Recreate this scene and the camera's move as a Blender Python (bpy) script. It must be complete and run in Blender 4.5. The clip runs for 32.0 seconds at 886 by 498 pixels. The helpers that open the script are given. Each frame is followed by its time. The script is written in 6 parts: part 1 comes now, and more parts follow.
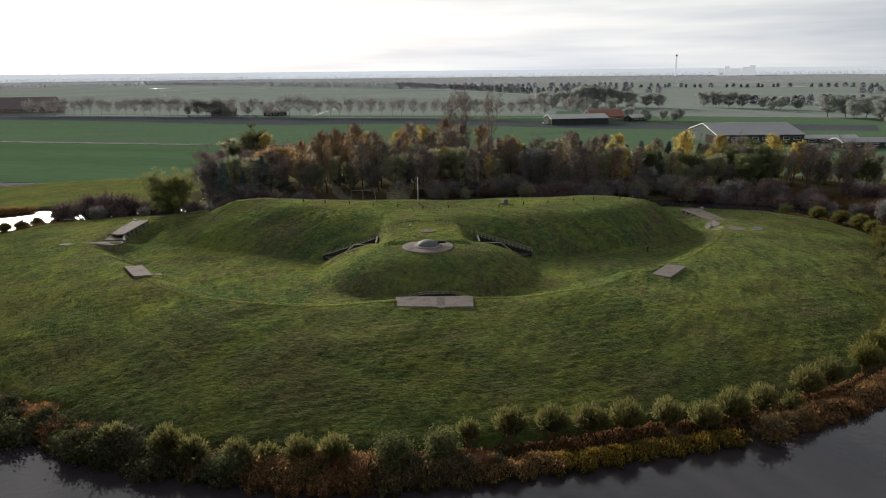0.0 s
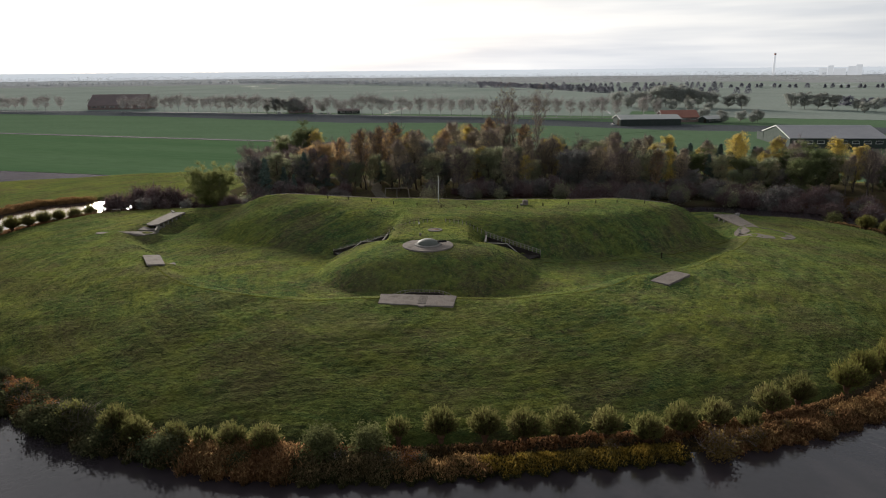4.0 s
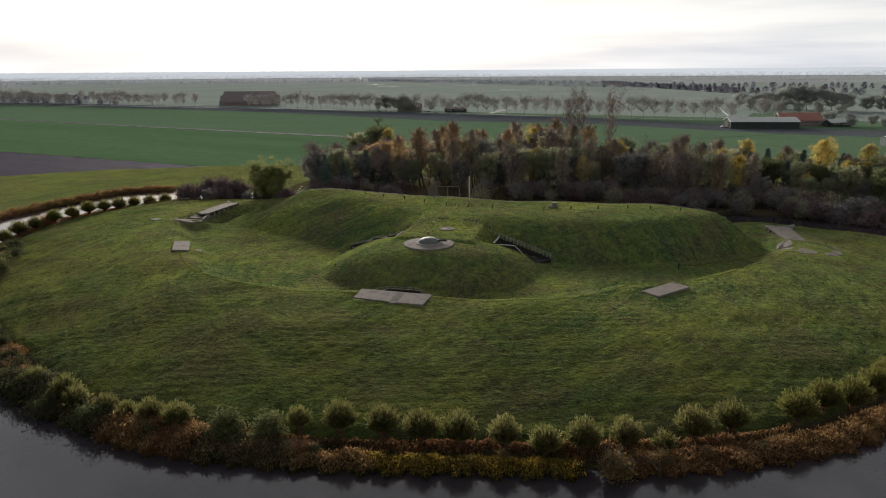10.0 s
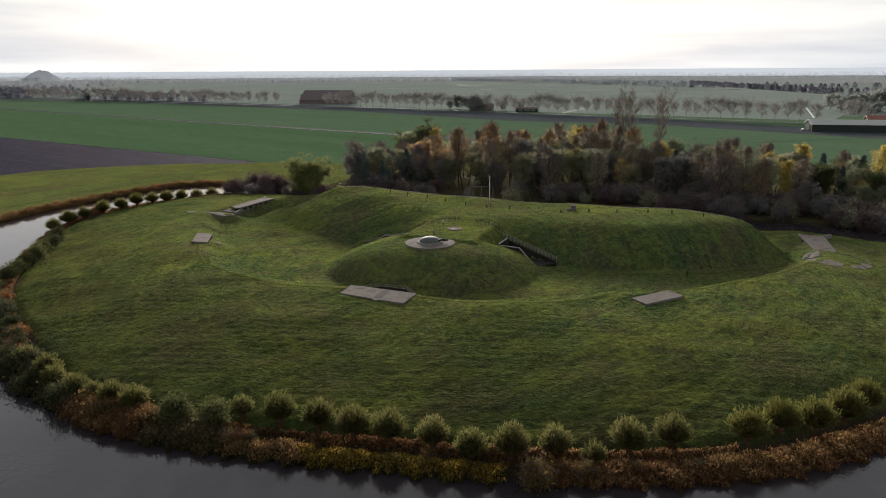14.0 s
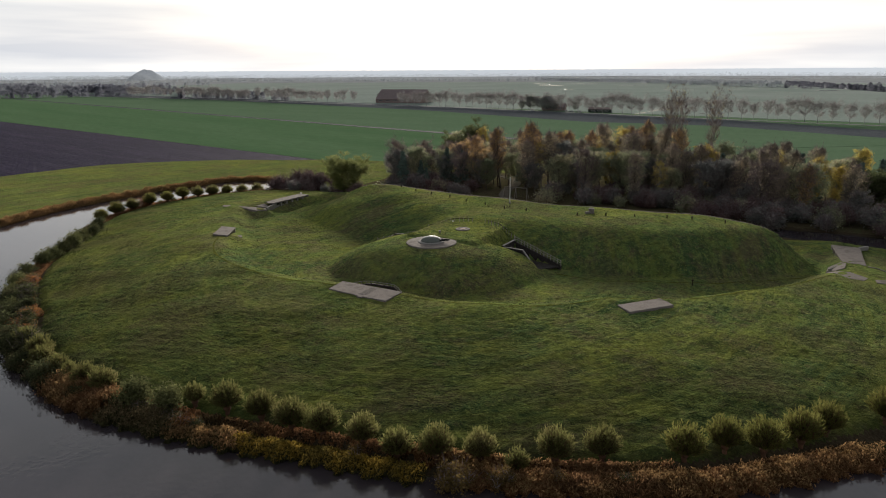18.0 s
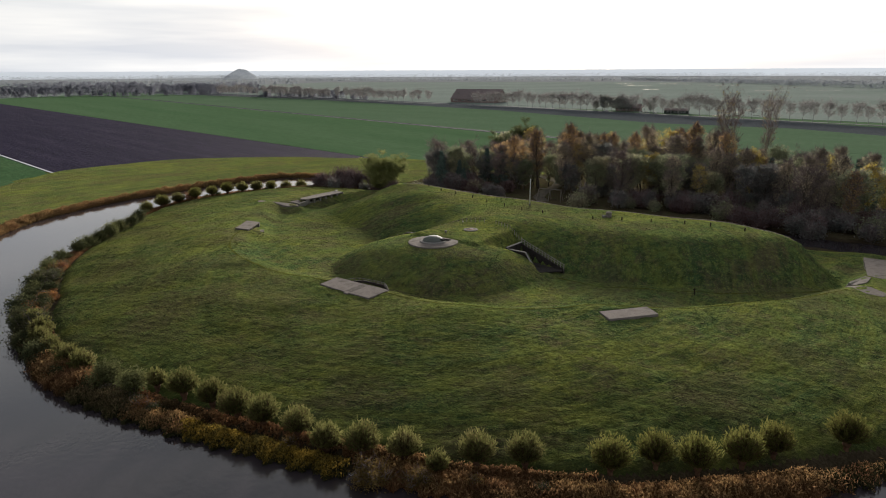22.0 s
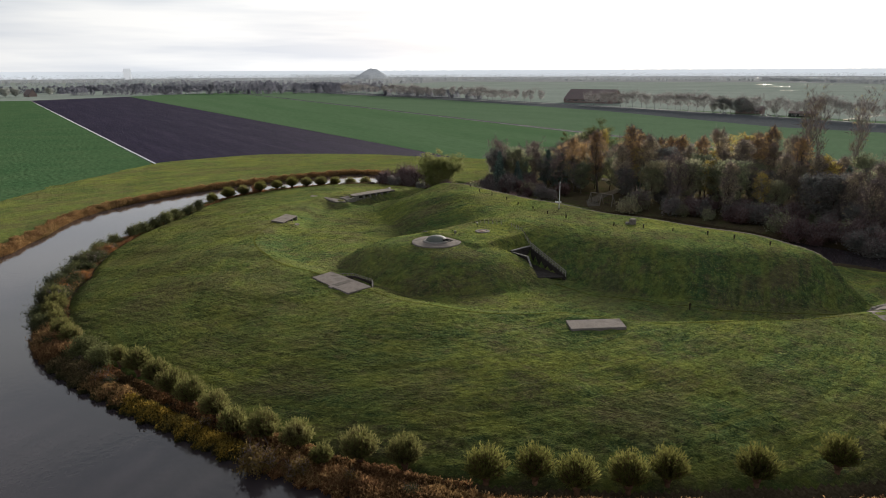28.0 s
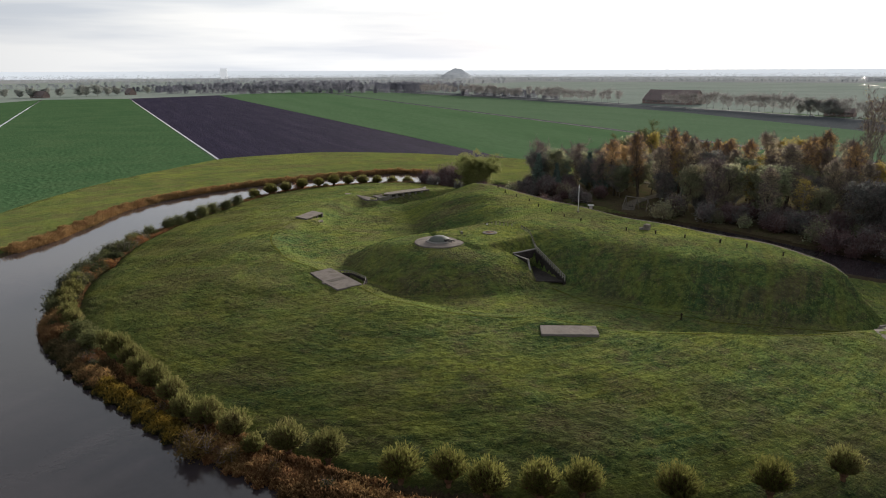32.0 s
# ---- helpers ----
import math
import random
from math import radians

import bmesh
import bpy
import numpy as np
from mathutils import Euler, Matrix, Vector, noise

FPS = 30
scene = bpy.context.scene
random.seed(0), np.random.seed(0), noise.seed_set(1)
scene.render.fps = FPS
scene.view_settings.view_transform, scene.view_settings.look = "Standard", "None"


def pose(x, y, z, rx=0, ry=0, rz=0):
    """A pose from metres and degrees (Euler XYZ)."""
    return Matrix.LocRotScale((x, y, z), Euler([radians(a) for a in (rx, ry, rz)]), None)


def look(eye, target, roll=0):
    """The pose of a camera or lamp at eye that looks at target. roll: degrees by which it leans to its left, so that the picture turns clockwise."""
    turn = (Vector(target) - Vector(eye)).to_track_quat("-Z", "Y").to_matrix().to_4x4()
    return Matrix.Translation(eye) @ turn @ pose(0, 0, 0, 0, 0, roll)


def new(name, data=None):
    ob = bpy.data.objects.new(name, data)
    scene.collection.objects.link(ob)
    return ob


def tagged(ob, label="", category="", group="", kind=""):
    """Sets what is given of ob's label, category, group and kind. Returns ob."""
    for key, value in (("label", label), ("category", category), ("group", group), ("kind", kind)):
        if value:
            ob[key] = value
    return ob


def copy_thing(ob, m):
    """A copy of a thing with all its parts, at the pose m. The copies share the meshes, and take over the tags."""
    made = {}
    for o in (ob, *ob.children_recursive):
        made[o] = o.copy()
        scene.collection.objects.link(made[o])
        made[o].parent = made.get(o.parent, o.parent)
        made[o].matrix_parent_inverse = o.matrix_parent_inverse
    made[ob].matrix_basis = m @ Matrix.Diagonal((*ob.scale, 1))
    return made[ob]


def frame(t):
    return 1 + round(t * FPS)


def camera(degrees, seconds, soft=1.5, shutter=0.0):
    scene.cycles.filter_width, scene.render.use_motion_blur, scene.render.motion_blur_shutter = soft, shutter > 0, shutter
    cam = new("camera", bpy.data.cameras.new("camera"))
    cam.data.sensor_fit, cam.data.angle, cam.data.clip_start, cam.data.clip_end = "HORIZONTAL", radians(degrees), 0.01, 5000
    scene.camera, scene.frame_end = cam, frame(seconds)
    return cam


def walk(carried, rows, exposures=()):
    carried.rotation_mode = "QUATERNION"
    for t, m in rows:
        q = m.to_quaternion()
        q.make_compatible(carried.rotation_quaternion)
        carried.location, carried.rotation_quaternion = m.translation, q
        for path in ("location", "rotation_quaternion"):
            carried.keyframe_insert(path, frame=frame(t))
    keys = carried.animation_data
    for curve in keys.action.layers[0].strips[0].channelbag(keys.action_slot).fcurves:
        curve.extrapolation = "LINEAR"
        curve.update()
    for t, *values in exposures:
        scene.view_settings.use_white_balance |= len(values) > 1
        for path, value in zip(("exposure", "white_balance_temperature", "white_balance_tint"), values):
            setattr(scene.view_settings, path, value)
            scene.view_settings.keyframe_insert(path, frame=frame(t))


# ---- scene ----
cam = camera(65.23, 32.0, 1.0)


# an orbit round the gun turret, which stands at the origin; u runs from 0 to 1 along the clip
def curve3(a, b, c, u):
    return a + b * u + c * u * u


def orbit(t):
    u = t / 32.0
    turn = 54.704 * u + 0.992 * u * (1 - u)
    radius = curve3(126.0, 5.880, -1.228, u)
    height = curve3(39.337, -0.300, 0.621, u)
    yaw = turn + curve3(-1.439, 0.145, 0.917, u)
    pitch = curve3(-14.416, -0.136, 0.119, u)
    roll = curve3(0.555, -0.563, 0.223, u)
    a = radians(turn)
    return pose(radius * math.sin(a), -radius * math.cos(a), height, 90 + pitch, roll, yaw)


walk(cam, [(t, orbit(t)) for t in range(33)],
     [(0, 0.56), (8, 0.51), (16, 0.49), (24, 0.59), (32, 0.71)])

# ---------------------------------------------------------------- light
world = bpy.data.worlds.new("overcast_sky")
scene.world = world
world.use_nodes = True
wn, wl = world.node_tree.nodes, world.node_tree.links
wn.clear()
SUN_AZ, SUN_EL = radians(26), radians(11)      # azimuth from +y towards -x
w_out, w_bg = wn.new("ShaderNodeOutputWorld"), wn.new("ShaderNodeBackground")
w_sky = wn.new("ShaderNodeTexSky")
w_sky.sky_type, w_sky.sun_disc = "NISHITA", False
w_sky.sun_elevation, w_sky.sun_rotation = SUN_EL, -SUN_AZ
w_sky.dust_density = 4.0
w_dim = wn.new("ShaderNodeMix")
w_dim.data_type, w_dim.blend_type = "RGBA", "MULTIPLY"
w_dim.inputs[0].default_value = 1.0
w_dim.inputs[7].default_value = (0.10, 0.10, 0.10, 1)
w_tc, w_map = wn.new("ShaderNodeTexCoord"), wn.new("ShaderNodeMapping")
w_map.inputs["Scale"].default_value = (1.1, 1.1, 13.0)
w_noise = wn.new("ShaderNodeTexNoise")
w_noise.inputs["Scale"].default_value, w_noise.inputs["Detail"].default_value = 2.2, 4.0
w_ramp = wn.new("ShaderNodeValToRGB")
w_ramp.color_ramp.elements[0].position, w_ramp.color_ramp.elements[0].color = 0.36, (0.68, 0.73, 0.81, 1)
w_ramp.color_ramp.elements[1].position, w_ramp.color_ramp.elements[1].color = 0.60, (0.98, 0.99, 1.0, 1)
w_mix = wn.new("ShaderNodeMix")
w_mix.data_type = "RGBA"
w_mix.inputs[0].default_value = 0.86
wl.new(w_sky.outputs[0], w_dim.inputs[6])
wl.new(w_tc.outputs["Generated"], w_map.inputs[0])
wl.new(w_map.outputs[0], w_noise.inputs["Vector"])
wl.new(w_noise.outputs[0], w_ramp.inputs[0])
wl.new(w_dim.outputs[2], w_mix.inputs[6])
wl.new(w_ramp.outputs[0], w_mix.inputs[7])
# thick cloud overhead, bright towards the horizon
w_sep = wn.new("ShaderNodeSeparateXYZ")
w_up = wn.new("ShaderNodeMapRange")
w_up.inputs["From Min"].default_value, w_up.inputs["From Max"].default_value = 0.02, 0.75
w_up.inputs["To Min"].default_value, w_up.inputs["To Max"].default_value = 0.82, 0.36
w_shade = wn.new("ShaderNodeVectorMath")
w_shade.operation = "SCALE"
wl.new(w_tc.outputs["Generated"], w_sep.inputs[0])
wl.new(w_sep.outputs["Z"], w_up.inputs[0])
# brighter round the veiled sun, duller on the far side of the sky
w_side = wn.new("ShaderNodeVectorMath")
w_side.operation = "DOT_PRODUCT"
w_side.inputs[1].default_value = (-math.sin(SUN_AZ), math.cos(SUN_AZ), 0.15)
w_turn = wn.new("ShaderNodeMapRange")
w_turn.inputs["From Min"].default_value, w_turn.inputs["From Max"].default_value = 0.25, 1.0
w_turn.inputs["To Min"].default_value, w_turn.inputs["To Max"].default_value = 0.52, 1.0
w_both = wn.new("ShaderNodeMath")
w_both.operation = "MULTIPLY"
wl.new(w_tc.outputs["Generated"], w_side.inputs[0])
wl.new(w_side.outputs["Value"], w_turn.inputs[0])
wl.new(w_up.outputs[0], w_both.inputs[0])
wl.new(w_turn.outputs[0], w_both.inputs[1])
wl.new(w_mix.outputs[2], w_shade.inputs[0])
wl.new(w_both.outputs[0], w_shade.inputs["Scale"])
wl.new(w_shade.outputs[0], w_bg.inputs[0])
w_bg.inputs[1].default_value = 1.06
wl.new(w_bg.outputs[0], w_out.inputs[0])

sun = new("sun", bpy.data.lights.new("sun", "SUN"))
sun.data.energy, sun.data.angle, sun.data.color = 5.0, radians(14), (1.0, 0.93, 0.82)
sun.matrix_world = look((0, 0, 0), (math.sin(SUN_AZ) * math.cos(SUN_EL), -math.cos(SUN_AZ) * math.cos(SUN_EL), -math.sin(SUN_EL)))
scene.view_settings.exposure = 0.0


# ---------------------------------------------------------------- materials
def ramp_node(nt, colours, lo=0.3, hi=0.7):
    r = nt.nodes.new("ShaderNodeValToRGB")
    e = r.color_ramp.elements
    while len(e) < len(colours):
        e.new(0.5)
    for i, c in enumerate(colours):
        e[i].position = lo + (hi - lo) * i / max(1, len(colours) - 1)
        e[i].color = (*c, 1)
    return r


def material(name, colours, scale=1.0, fine=8.0, rough=0.9, spec=0.25, bump=0.3, sheen=0.0, value=0.35, stretch=(1, 1, 1),
             island=0.0, each=0.0, metal=0.0, detail=6.0, big=None, translucent=0.0, broken=0.6, lo=0.3, hi=0.7, tint=(1, 1, 1, 1), heading=None):
    """A surface with broad colour patches, a finer grain over them, and relief; island, each: how much single pieces and objects differ."""
    m = bpy.data.materials.new(name)
    m.use_nodes = True
    nt = m.node_tree
    b = nt.nodes["Principled BSDF"]
    b.inputs["Roughness"].default_value, b.inputs["Metallic"].default_value = rough, metal
    b.inputs["Specular IOR Level"].default_value = spec
    if sheen:
        b.inputs["Sheen Weight"].default_value, b.inputs["Sheen Roughness"].default_value = sheen, 0.45
        b.inputs["Sheen Tint"].default_value = tint
    g = nt.nodes.new("ShaderNodeNewGeometry")
    mp = nt.nodes.new("ShaderNodeMapping")
    mp.inputs["Scale"].default_value = stretch
    if heading is not None:
        mp.vector_type = "TEXTURE"
        mp.inputs["Rotation"].default_value = (0, 0, radians(heading))
        mp.inputs["Scale"].default_value = [1.0 / k for k in stretch]
    nt.links.new(g.outputs["Position"], mp.inputs[0])
    n1, n2 = nt.nodes.new("ShaderNodeTexNoise"), nt.nodes.new("ShaderNodeTexNoise")
    n1.inputs["Scale"].default_value, n1.inputs["Detail"].default_value = scale, detail
    n1.inputs["Roughness"].default_value = broken
    n2.inputs["Scale"].default_value, n2.inputs["Detail"].default_value = fine, 4.0
    for n in (n1, n2):
        nt.links.new(mp.outputs[0], n.inputs["Vector"])
    r = ramp_node(nt, colours, lo, hi)
    nt.links.new(n1.outputs[0], r.inputs[0])
    col = r.outputs[0]
    if big:
        n3 = nt.nodes.new("ShaderNodeTexNoise")
        n3.inputs["Scale"].default_value, n3.inputs["Detail"].default_value = big[0], 3.0
        nt.links.new(g.outputs["Position"], n3.inputs["Vector"])
        r3 = ramp_node(nt, [(0, 0, 0), (1, 1, 1)], 0.45, 0.68)
        nt.links.new(n3.outputs[0], r3.inputs[0])
        mx = nt.nodes.new("ShaderNodeMix")
        mx.data_type = "RGBA"
        mx.inputs[7].default_value = (*big[1], 1)
        sc = nt.nodes.new("ShaderNodeMath")
        sc.operation = "MULTIPLY"
        sc.inputs[1].default_value = big[2]
        nt.links.new(r3.outputs[0], sc.inputs[0])
        nt.links.new(sc.outputs[0], mx.inputs[0])
        nt.links.new(col, mx.inputs[6])
        col = mx.outputs[2]
    hsv = nt.nodes.new("ShaderNodeHueSaturation")
    mr = nt.nodes.new("ShaderNodeMapRange")
    mr.inputs["From Min"].default_value, mr.inputs["From Max"].default_value = 0.3, 0.7
    mr.inputs["To Min"].default_value, mr.inputs["To Max"].default_value = 1 - value, 1 + value
    nt.links.new(n2.outputs[0], mr.inputs[0])
    val = mr.outputs[0]
    for amount, out in ((island, g.outputs["Random Per Island"]), (each, None)):
        if amount:
            if out is None:
                out = nt.nodes.new("ShaderNodeObjectInfo").outputs["Random"]
            q = nt.nodes.new("ShaderNodeMapRange")
            q.inputs["To Min"].default_value, q.inputs["To Max"].default_value = 1 - amount, 1 + amount
            nt.links.new(out, q.inputs[0])
            mu = nt.nodes.new("ShaderNodeMath")
            mu.operation = "MULTIPLY"
            nt.links.new(val, mu.inputs[0])
            nt.links.new(q.outputs[0], mu.inputs[1])
            val = mu.outputs[0]
    nt.links.new(val, hsv.inputs["Value"])
    nt.links.new(col, hsv.inputs["Color"])
    nt.links.new(hsv.outputs[0], b.inputs["Base Color"])
    if bump:
        bp = nt.nodes.new("ShaderNodeBump")
        bp.inputs["Strength"].default_value, bp.inputs["Distance"].default_value = bump, 1.0 / fine
        nt.links.new(n2.outputs[0], bp.inputs["Height"])
        nt.links.new(bp.outputs[0], b.inputs["Normal"])
    if translucent:
        tr, ms = nt.nodes.new("ShaderNodeBsdfTranslucent"), nt.nodes.new("ShaderNodeMixShader")
        ms.inputs[0].default_value = translucent
        nt.links.new(hsv.outputs[0], tr.inputs[0])
        nt.links.new(b.outputs[0], ms.inputs[1])
        nt.links.new(tr.outputs[0], ms.inputs[2])
        nt.links.new(ms.outputs[0], nt.nodes["Material Output"].inputs[0])
    return m


def water_material(name, colour, wave, strength, rough=0.04):
    m = material(name, [colour, tuple(c * 1.4 for c in colour)], 0.05, wave, rough, 0.5, strength, value=0.05)
    return m


def meadow(name, gain=1.0, translucent=0.0, bump=1.0, sheen=0.15, island=0.0, outer=0.61, inner=1.12):
    """Rough pasture: greens, yellow-green, dark and dead brown patches, combed in arcs round the fort, with tussocks as relief."""
    m = material(name, [tuple(c * gain for c in q) for q in ((0.025, 0.047, 0.023), (0.043, 0.072, 0.028), (0.066, 0.098, 0.033), (0.096, 0.122, 0.038))],
                 0.45, 1.1, 0.97, 0.0, 0.0, sheen, 0.30, detail=9.0, broken=0.62, island=island, translucent=translucent, lo=0.32, hi=0.68, tint=(0.62, 0.66, 0.20, 1))
    nt = m.node_tree

    def math_node(op, *ins):
        n = nt.nodes.new("ShaderNodeMath")
        n.operation = op
        for i, v in enumerate(ins):
            if isinstance(v, (int, float)):
                n.inputs[i].default_value = v
            else:
                nt.links.new(v, n.inputs[i])
        return n.outputs[0]

    hsv = [n for n in nt.nodes if n.bl_idname == "ShaderNodeHueSaturation"][0]
    b = nt.nodes["Principled BSDF"]
    col = hsv.inputs["Color"].links[0].from_socket
    geo = [n for n in nt.nodes if n.bl_idname == "ShaderNodeNewGeometry"][0]
    sep = nt.nodes.new("ShaderNodeSeparateXYZ")
    nt.links.new(geo.outputs["Position"], sep.inputs[0])
    px, py = sep.outputs["X"], sep.outputs["Y"]
    reach = math_node("SQRT", math_node("ADD", math_node("MULTIPLY", px, px), math_node("MULTIPLY", py, py)))
    bearing = math_node("ARCTAN2", px, math_node("MULTIPLY", py, -1.0))
    arcs = nt.nodes.new("ShaderNodeCombineXYZ")
    nt.links.new(reach, arcs.inputs[0])
    nt.links.new(math_node("MULTIPLY", bearing, 20.0), arcs.inputs[1])

    def field(vec, scale, detail, rough, off):
        sh = nt.nodes.new("ShaderNodeVectorMath")
        sh.operation = "ADD"
        sh.inputs[1].default_value = off
        nt.links.new(vec, sh.inputs[0])
        n = nt.nodes.new("ShaderNodeTexNoise")
        n.inputs["Scale"].default_value, n.inputs["Detail"].default_value, n.inputs["Roughness"].default_value = scale, detail, rough
        n.inputs["Distortion"].default_value = 0.2
        nt.links.new(sh.outputs[0], n.inputs["Vector"])
        return n.outputs[0]

    tracks = nt.nodes.new("ShaderNodeCombineXYZ")
    nt.links.new(reach, tracks.inputs[0])
    nt.links.new(math_node("MULTIPLY", bearing, 4.0), tracks.inputs[1])
    flat, round_, combed = geo.outputs["Position"], arcs.outputs[0], tracks.outputs[0]
    for vec, scale, off, lo, hi, amount, c in ((flat, 0.055, (3, 8, 0), 0.48, 0.58, 0.80, (0.140, 0.146, 0.030)), (flat, 0.040, (40, 3, 0), 0.49, 0.59, 0.75, (0.022, 0.054, 0.026)),
                                               (flat, 0.085, (20, 5, 0), 0.50, 0.58, 0.78, (0.080, 0.060, 0.042)), (round_, 0.25, (9, 1, 0), 0.50, 0.66, 0.60, (0.128, 0.136, 0.036)),
                                               (round_, 0.55, (2, 30, 0), 0.48, 0.62, 0.65, (0.018, 0.038, 0.020)), (flat, 0.45, (15, 15, 0), 0.52, 0.64, 0.65, (0.076, 0.056, 0.040)),
                                               (round_, 1.6, (5, 25, 0), 0.51, 0.64, 0.58, (0.015, 0.032, 0.017)), (flat, 1.8, (7, 3, 0), 0.53, 0.66, 0.50, (0.132, 0.160, 0.040)),
                                               (combed, 0.9, (3, 11, 0), 0.53, 0.62, 0.45, (0.024, 0.040, 0.020)), (combed, 0.5, (12, 4, 0), 0.52, 0.62, 0.40, (0.135, 0.140, 0.034)),
                                               (flat, 4.6, (1, 9, 0), 0.53, 0.63, 0.50, (0.016, 0.030, 0.016)), (flat, 4.2, (6, 2, 0), 0.54, 0.64, 0.60, (0.185, 0.200, 0.056)),
                                               (flat, 0.060, (31, 14, 0), 0.50, 0.60, 0.25, (0.135, 0.165, 0.036)), (flat, 0.075, (52, 27, 0), 0.52, 0.60, 0.38, (0.066, 0.052, 0.036))):
        r = ramp_node(nt, [(0, 0, 0), (amount, amount, amount)], lo, hi)
        nt.links.new(field(vec, scale, 9.0, 0.64, off), r.inputs[0])
        mx = nt.nodes.new("ShaderNodeMix")
        mx.data_type = "RGBA"
        mx.inputs[7].default_value = (*[v * gain for v in c], 1)
        nt.links.new(r.outputs[0], mx.inputs[0])
        nt.links.new(col, mx.inputs[6])
        col = mx.outputs[2]
    # slope shading put into the colour: outer meadow darker, grass within the works paler
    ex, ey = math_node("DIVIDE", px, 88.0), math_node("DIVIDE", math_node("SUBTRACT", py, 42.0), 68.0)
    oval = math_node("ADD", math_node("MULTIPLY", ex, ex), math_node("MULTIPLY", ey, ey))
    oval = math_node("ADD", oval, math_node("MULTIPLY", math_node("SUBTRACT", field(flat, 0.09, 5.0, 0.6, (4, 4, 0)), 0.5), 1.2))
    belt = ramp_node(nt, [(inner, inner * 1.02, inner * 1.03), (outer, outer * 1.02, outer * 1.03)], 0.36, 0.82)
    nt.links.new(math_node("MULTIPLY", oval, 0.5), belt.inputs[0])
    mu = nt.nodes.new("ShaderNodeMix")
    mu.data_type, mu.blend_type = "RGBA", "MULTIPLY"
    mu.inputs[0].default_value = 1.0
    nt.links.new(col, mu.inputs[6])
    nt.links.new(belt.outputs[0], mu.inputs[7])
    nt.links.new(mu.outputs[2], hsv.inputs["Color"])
    if bump:
        lumps = math_node("ADD", math_node("MULTIPLY", field(round_, 1.5, 4.0, 0.6, (1, 2, 0)), 0.55), math_node("MULTIPLY", field(flat, 1.7, 5.0, 0.62, (8, 4, 0)), 0.75))
        bp = nt.nodes.new("ShaderNodeBump")
        bp.inputs["Strength"].default_value, bp.inputs["Distance"].default_value = bump, 0.55
        nt.links.new(lumps, bp.inputs["Height"])
        nt.links.new(bp.outputs[0], b.inputs["Normal"])
    return m


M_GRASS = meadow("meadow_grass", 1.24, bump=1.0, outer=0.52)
M_TUFT = meadow("grass_tufts", 1.25, 0.35, 0.0, 0.0, 0.10)
M_DIKE = meadow("dike_grass", 1.05, outer=1.0, inner=1.0)
# polder grass paled and blued in its colour to stand in for distance haze
M_POLDER = material("hazed_polder_grass", [(0.157, 0.202, 0.179), (0.185, 0.226, 0.204), (0.213, 0.244, 0.228)], 0.006, 0.25, 0.97, 0.0, 0.2, 0.03, 0.12)
M_GREEN = material("sown_field", [(0.078, 0.140, 0.072), (0.090, 0.152, 0.080), (0.100, 0.162, 0.090)], 0.012, 0.35, 0.97, 0.0, 0.04, 0.0, 0.12, (0.25, 2.5, 1), heading=165)
M_PASTURE = material("pasture_grass", [(0.054, 0.112, 0.052), (0.068, 0.126, 0.060), (0.082, 0.136, 0.066)], 0.03, 0.5, 0.97, 0.0, 0.2, 0.0, 0.22, broken=0.7)
M_GREEN2 = material("pasture_field", [(0.100, 0.158, 0.094), (0.116, 0.172, 0.108)], 0.012, 0.35, 0.97, 0.0, 0.05, 0.0, 0.14, (1, 3, 1))
M_PLOUGH = material("ploughed_clay", [(0.015, 0.011, 0.031), (0.019, 0.015, 0.038), (0.029, 0.023, 0.052)], 0.06, 0.5, 0.97, 0.02, 0.5, 0.0, 0.30, (0.16, 2.2, 1), heading=169.5, broken=0.7)
M_STUBBLE = material("bare_tilled_strip", [(0.085, 0.094, 0.104), (0.105, 0.114, 0.124)], 0.02, 0.4, 0.97, 0.0, 0.3, 0.0, 0.15)
# matt pale colour laid in place of ditch water that mirrored the sky
M_PALESTRIP = material("pale_ditch_strip", [(0.20, 0.21, 0.20), (0.26, 0.27, 0.25)], 0.05, 0.4, 0.97, 0.0, 0, 0, 0.2)
# far land: aerial haze put into the base colour
M_FAR = material("hazed_far_land", [(0.16, 0.178, 0.194), (0.19, 0.207, 0.221), (0.143, 0.163, 0.178)], 0.003, 0.03, 0.97, 0.0, 0.0, 0.05, 0.15)
M_WATER = water_material("moat_water", (0.036, 0.030, 0.035), 1.2, 0.022, 0.06)
M_DITCH = water_material("ditch_water", (0.05, 0.05, 0.05), 2.0, 0.03, 0.08)
M_MUD = material("bank_mud", [(0.040, 0.032, 0.020), (0.070, 0.055, 0.034)], 0.5, 4.0, 0.95, 0.02, 0.4)
M_CONC = material("old_concrete", [(0.180, 0.155, 0.140), (0.240, 0.210, 0.192), (0.135, 0.118, 0.106)], 0.5, 6.0, 0.95, 0.03, 0.25, 0, 0.16)
M_CONC_D = material("weathered_concrete", [(0.15, 0.14, 0.125), (0.24, 0.225, 0.20), (0.10, 0.095, 0.085)], 0.6, 5.0, 0.95, 0.03, 0.35, 0, 0.25)
M_STONE = material("pale_coping", [(0.238, 0.225, 0.212), (0.306, 0.289, 0.272)], 0.8, 6.0, 0.95, 0.03, 0.2, 0, 0.2)
# dark tone of the sunk entrances, gallery back walls and apron wall
M_DARKWALL = material("dark_recess_wall", [(0.035, 0.030, 0.028), (0.060, 0.052, 0.048)], 0.7, 4.0, 0.9, 0.2, 0.4, 0, 0.3)
M_STEEL = material("painted_steel_dome", [(0.119, 0.131, 0.119), (0.147, 0.159, 0.147)], 0.7, 5.0, 0.7, 0.15, 0.08, 0, 0.1)
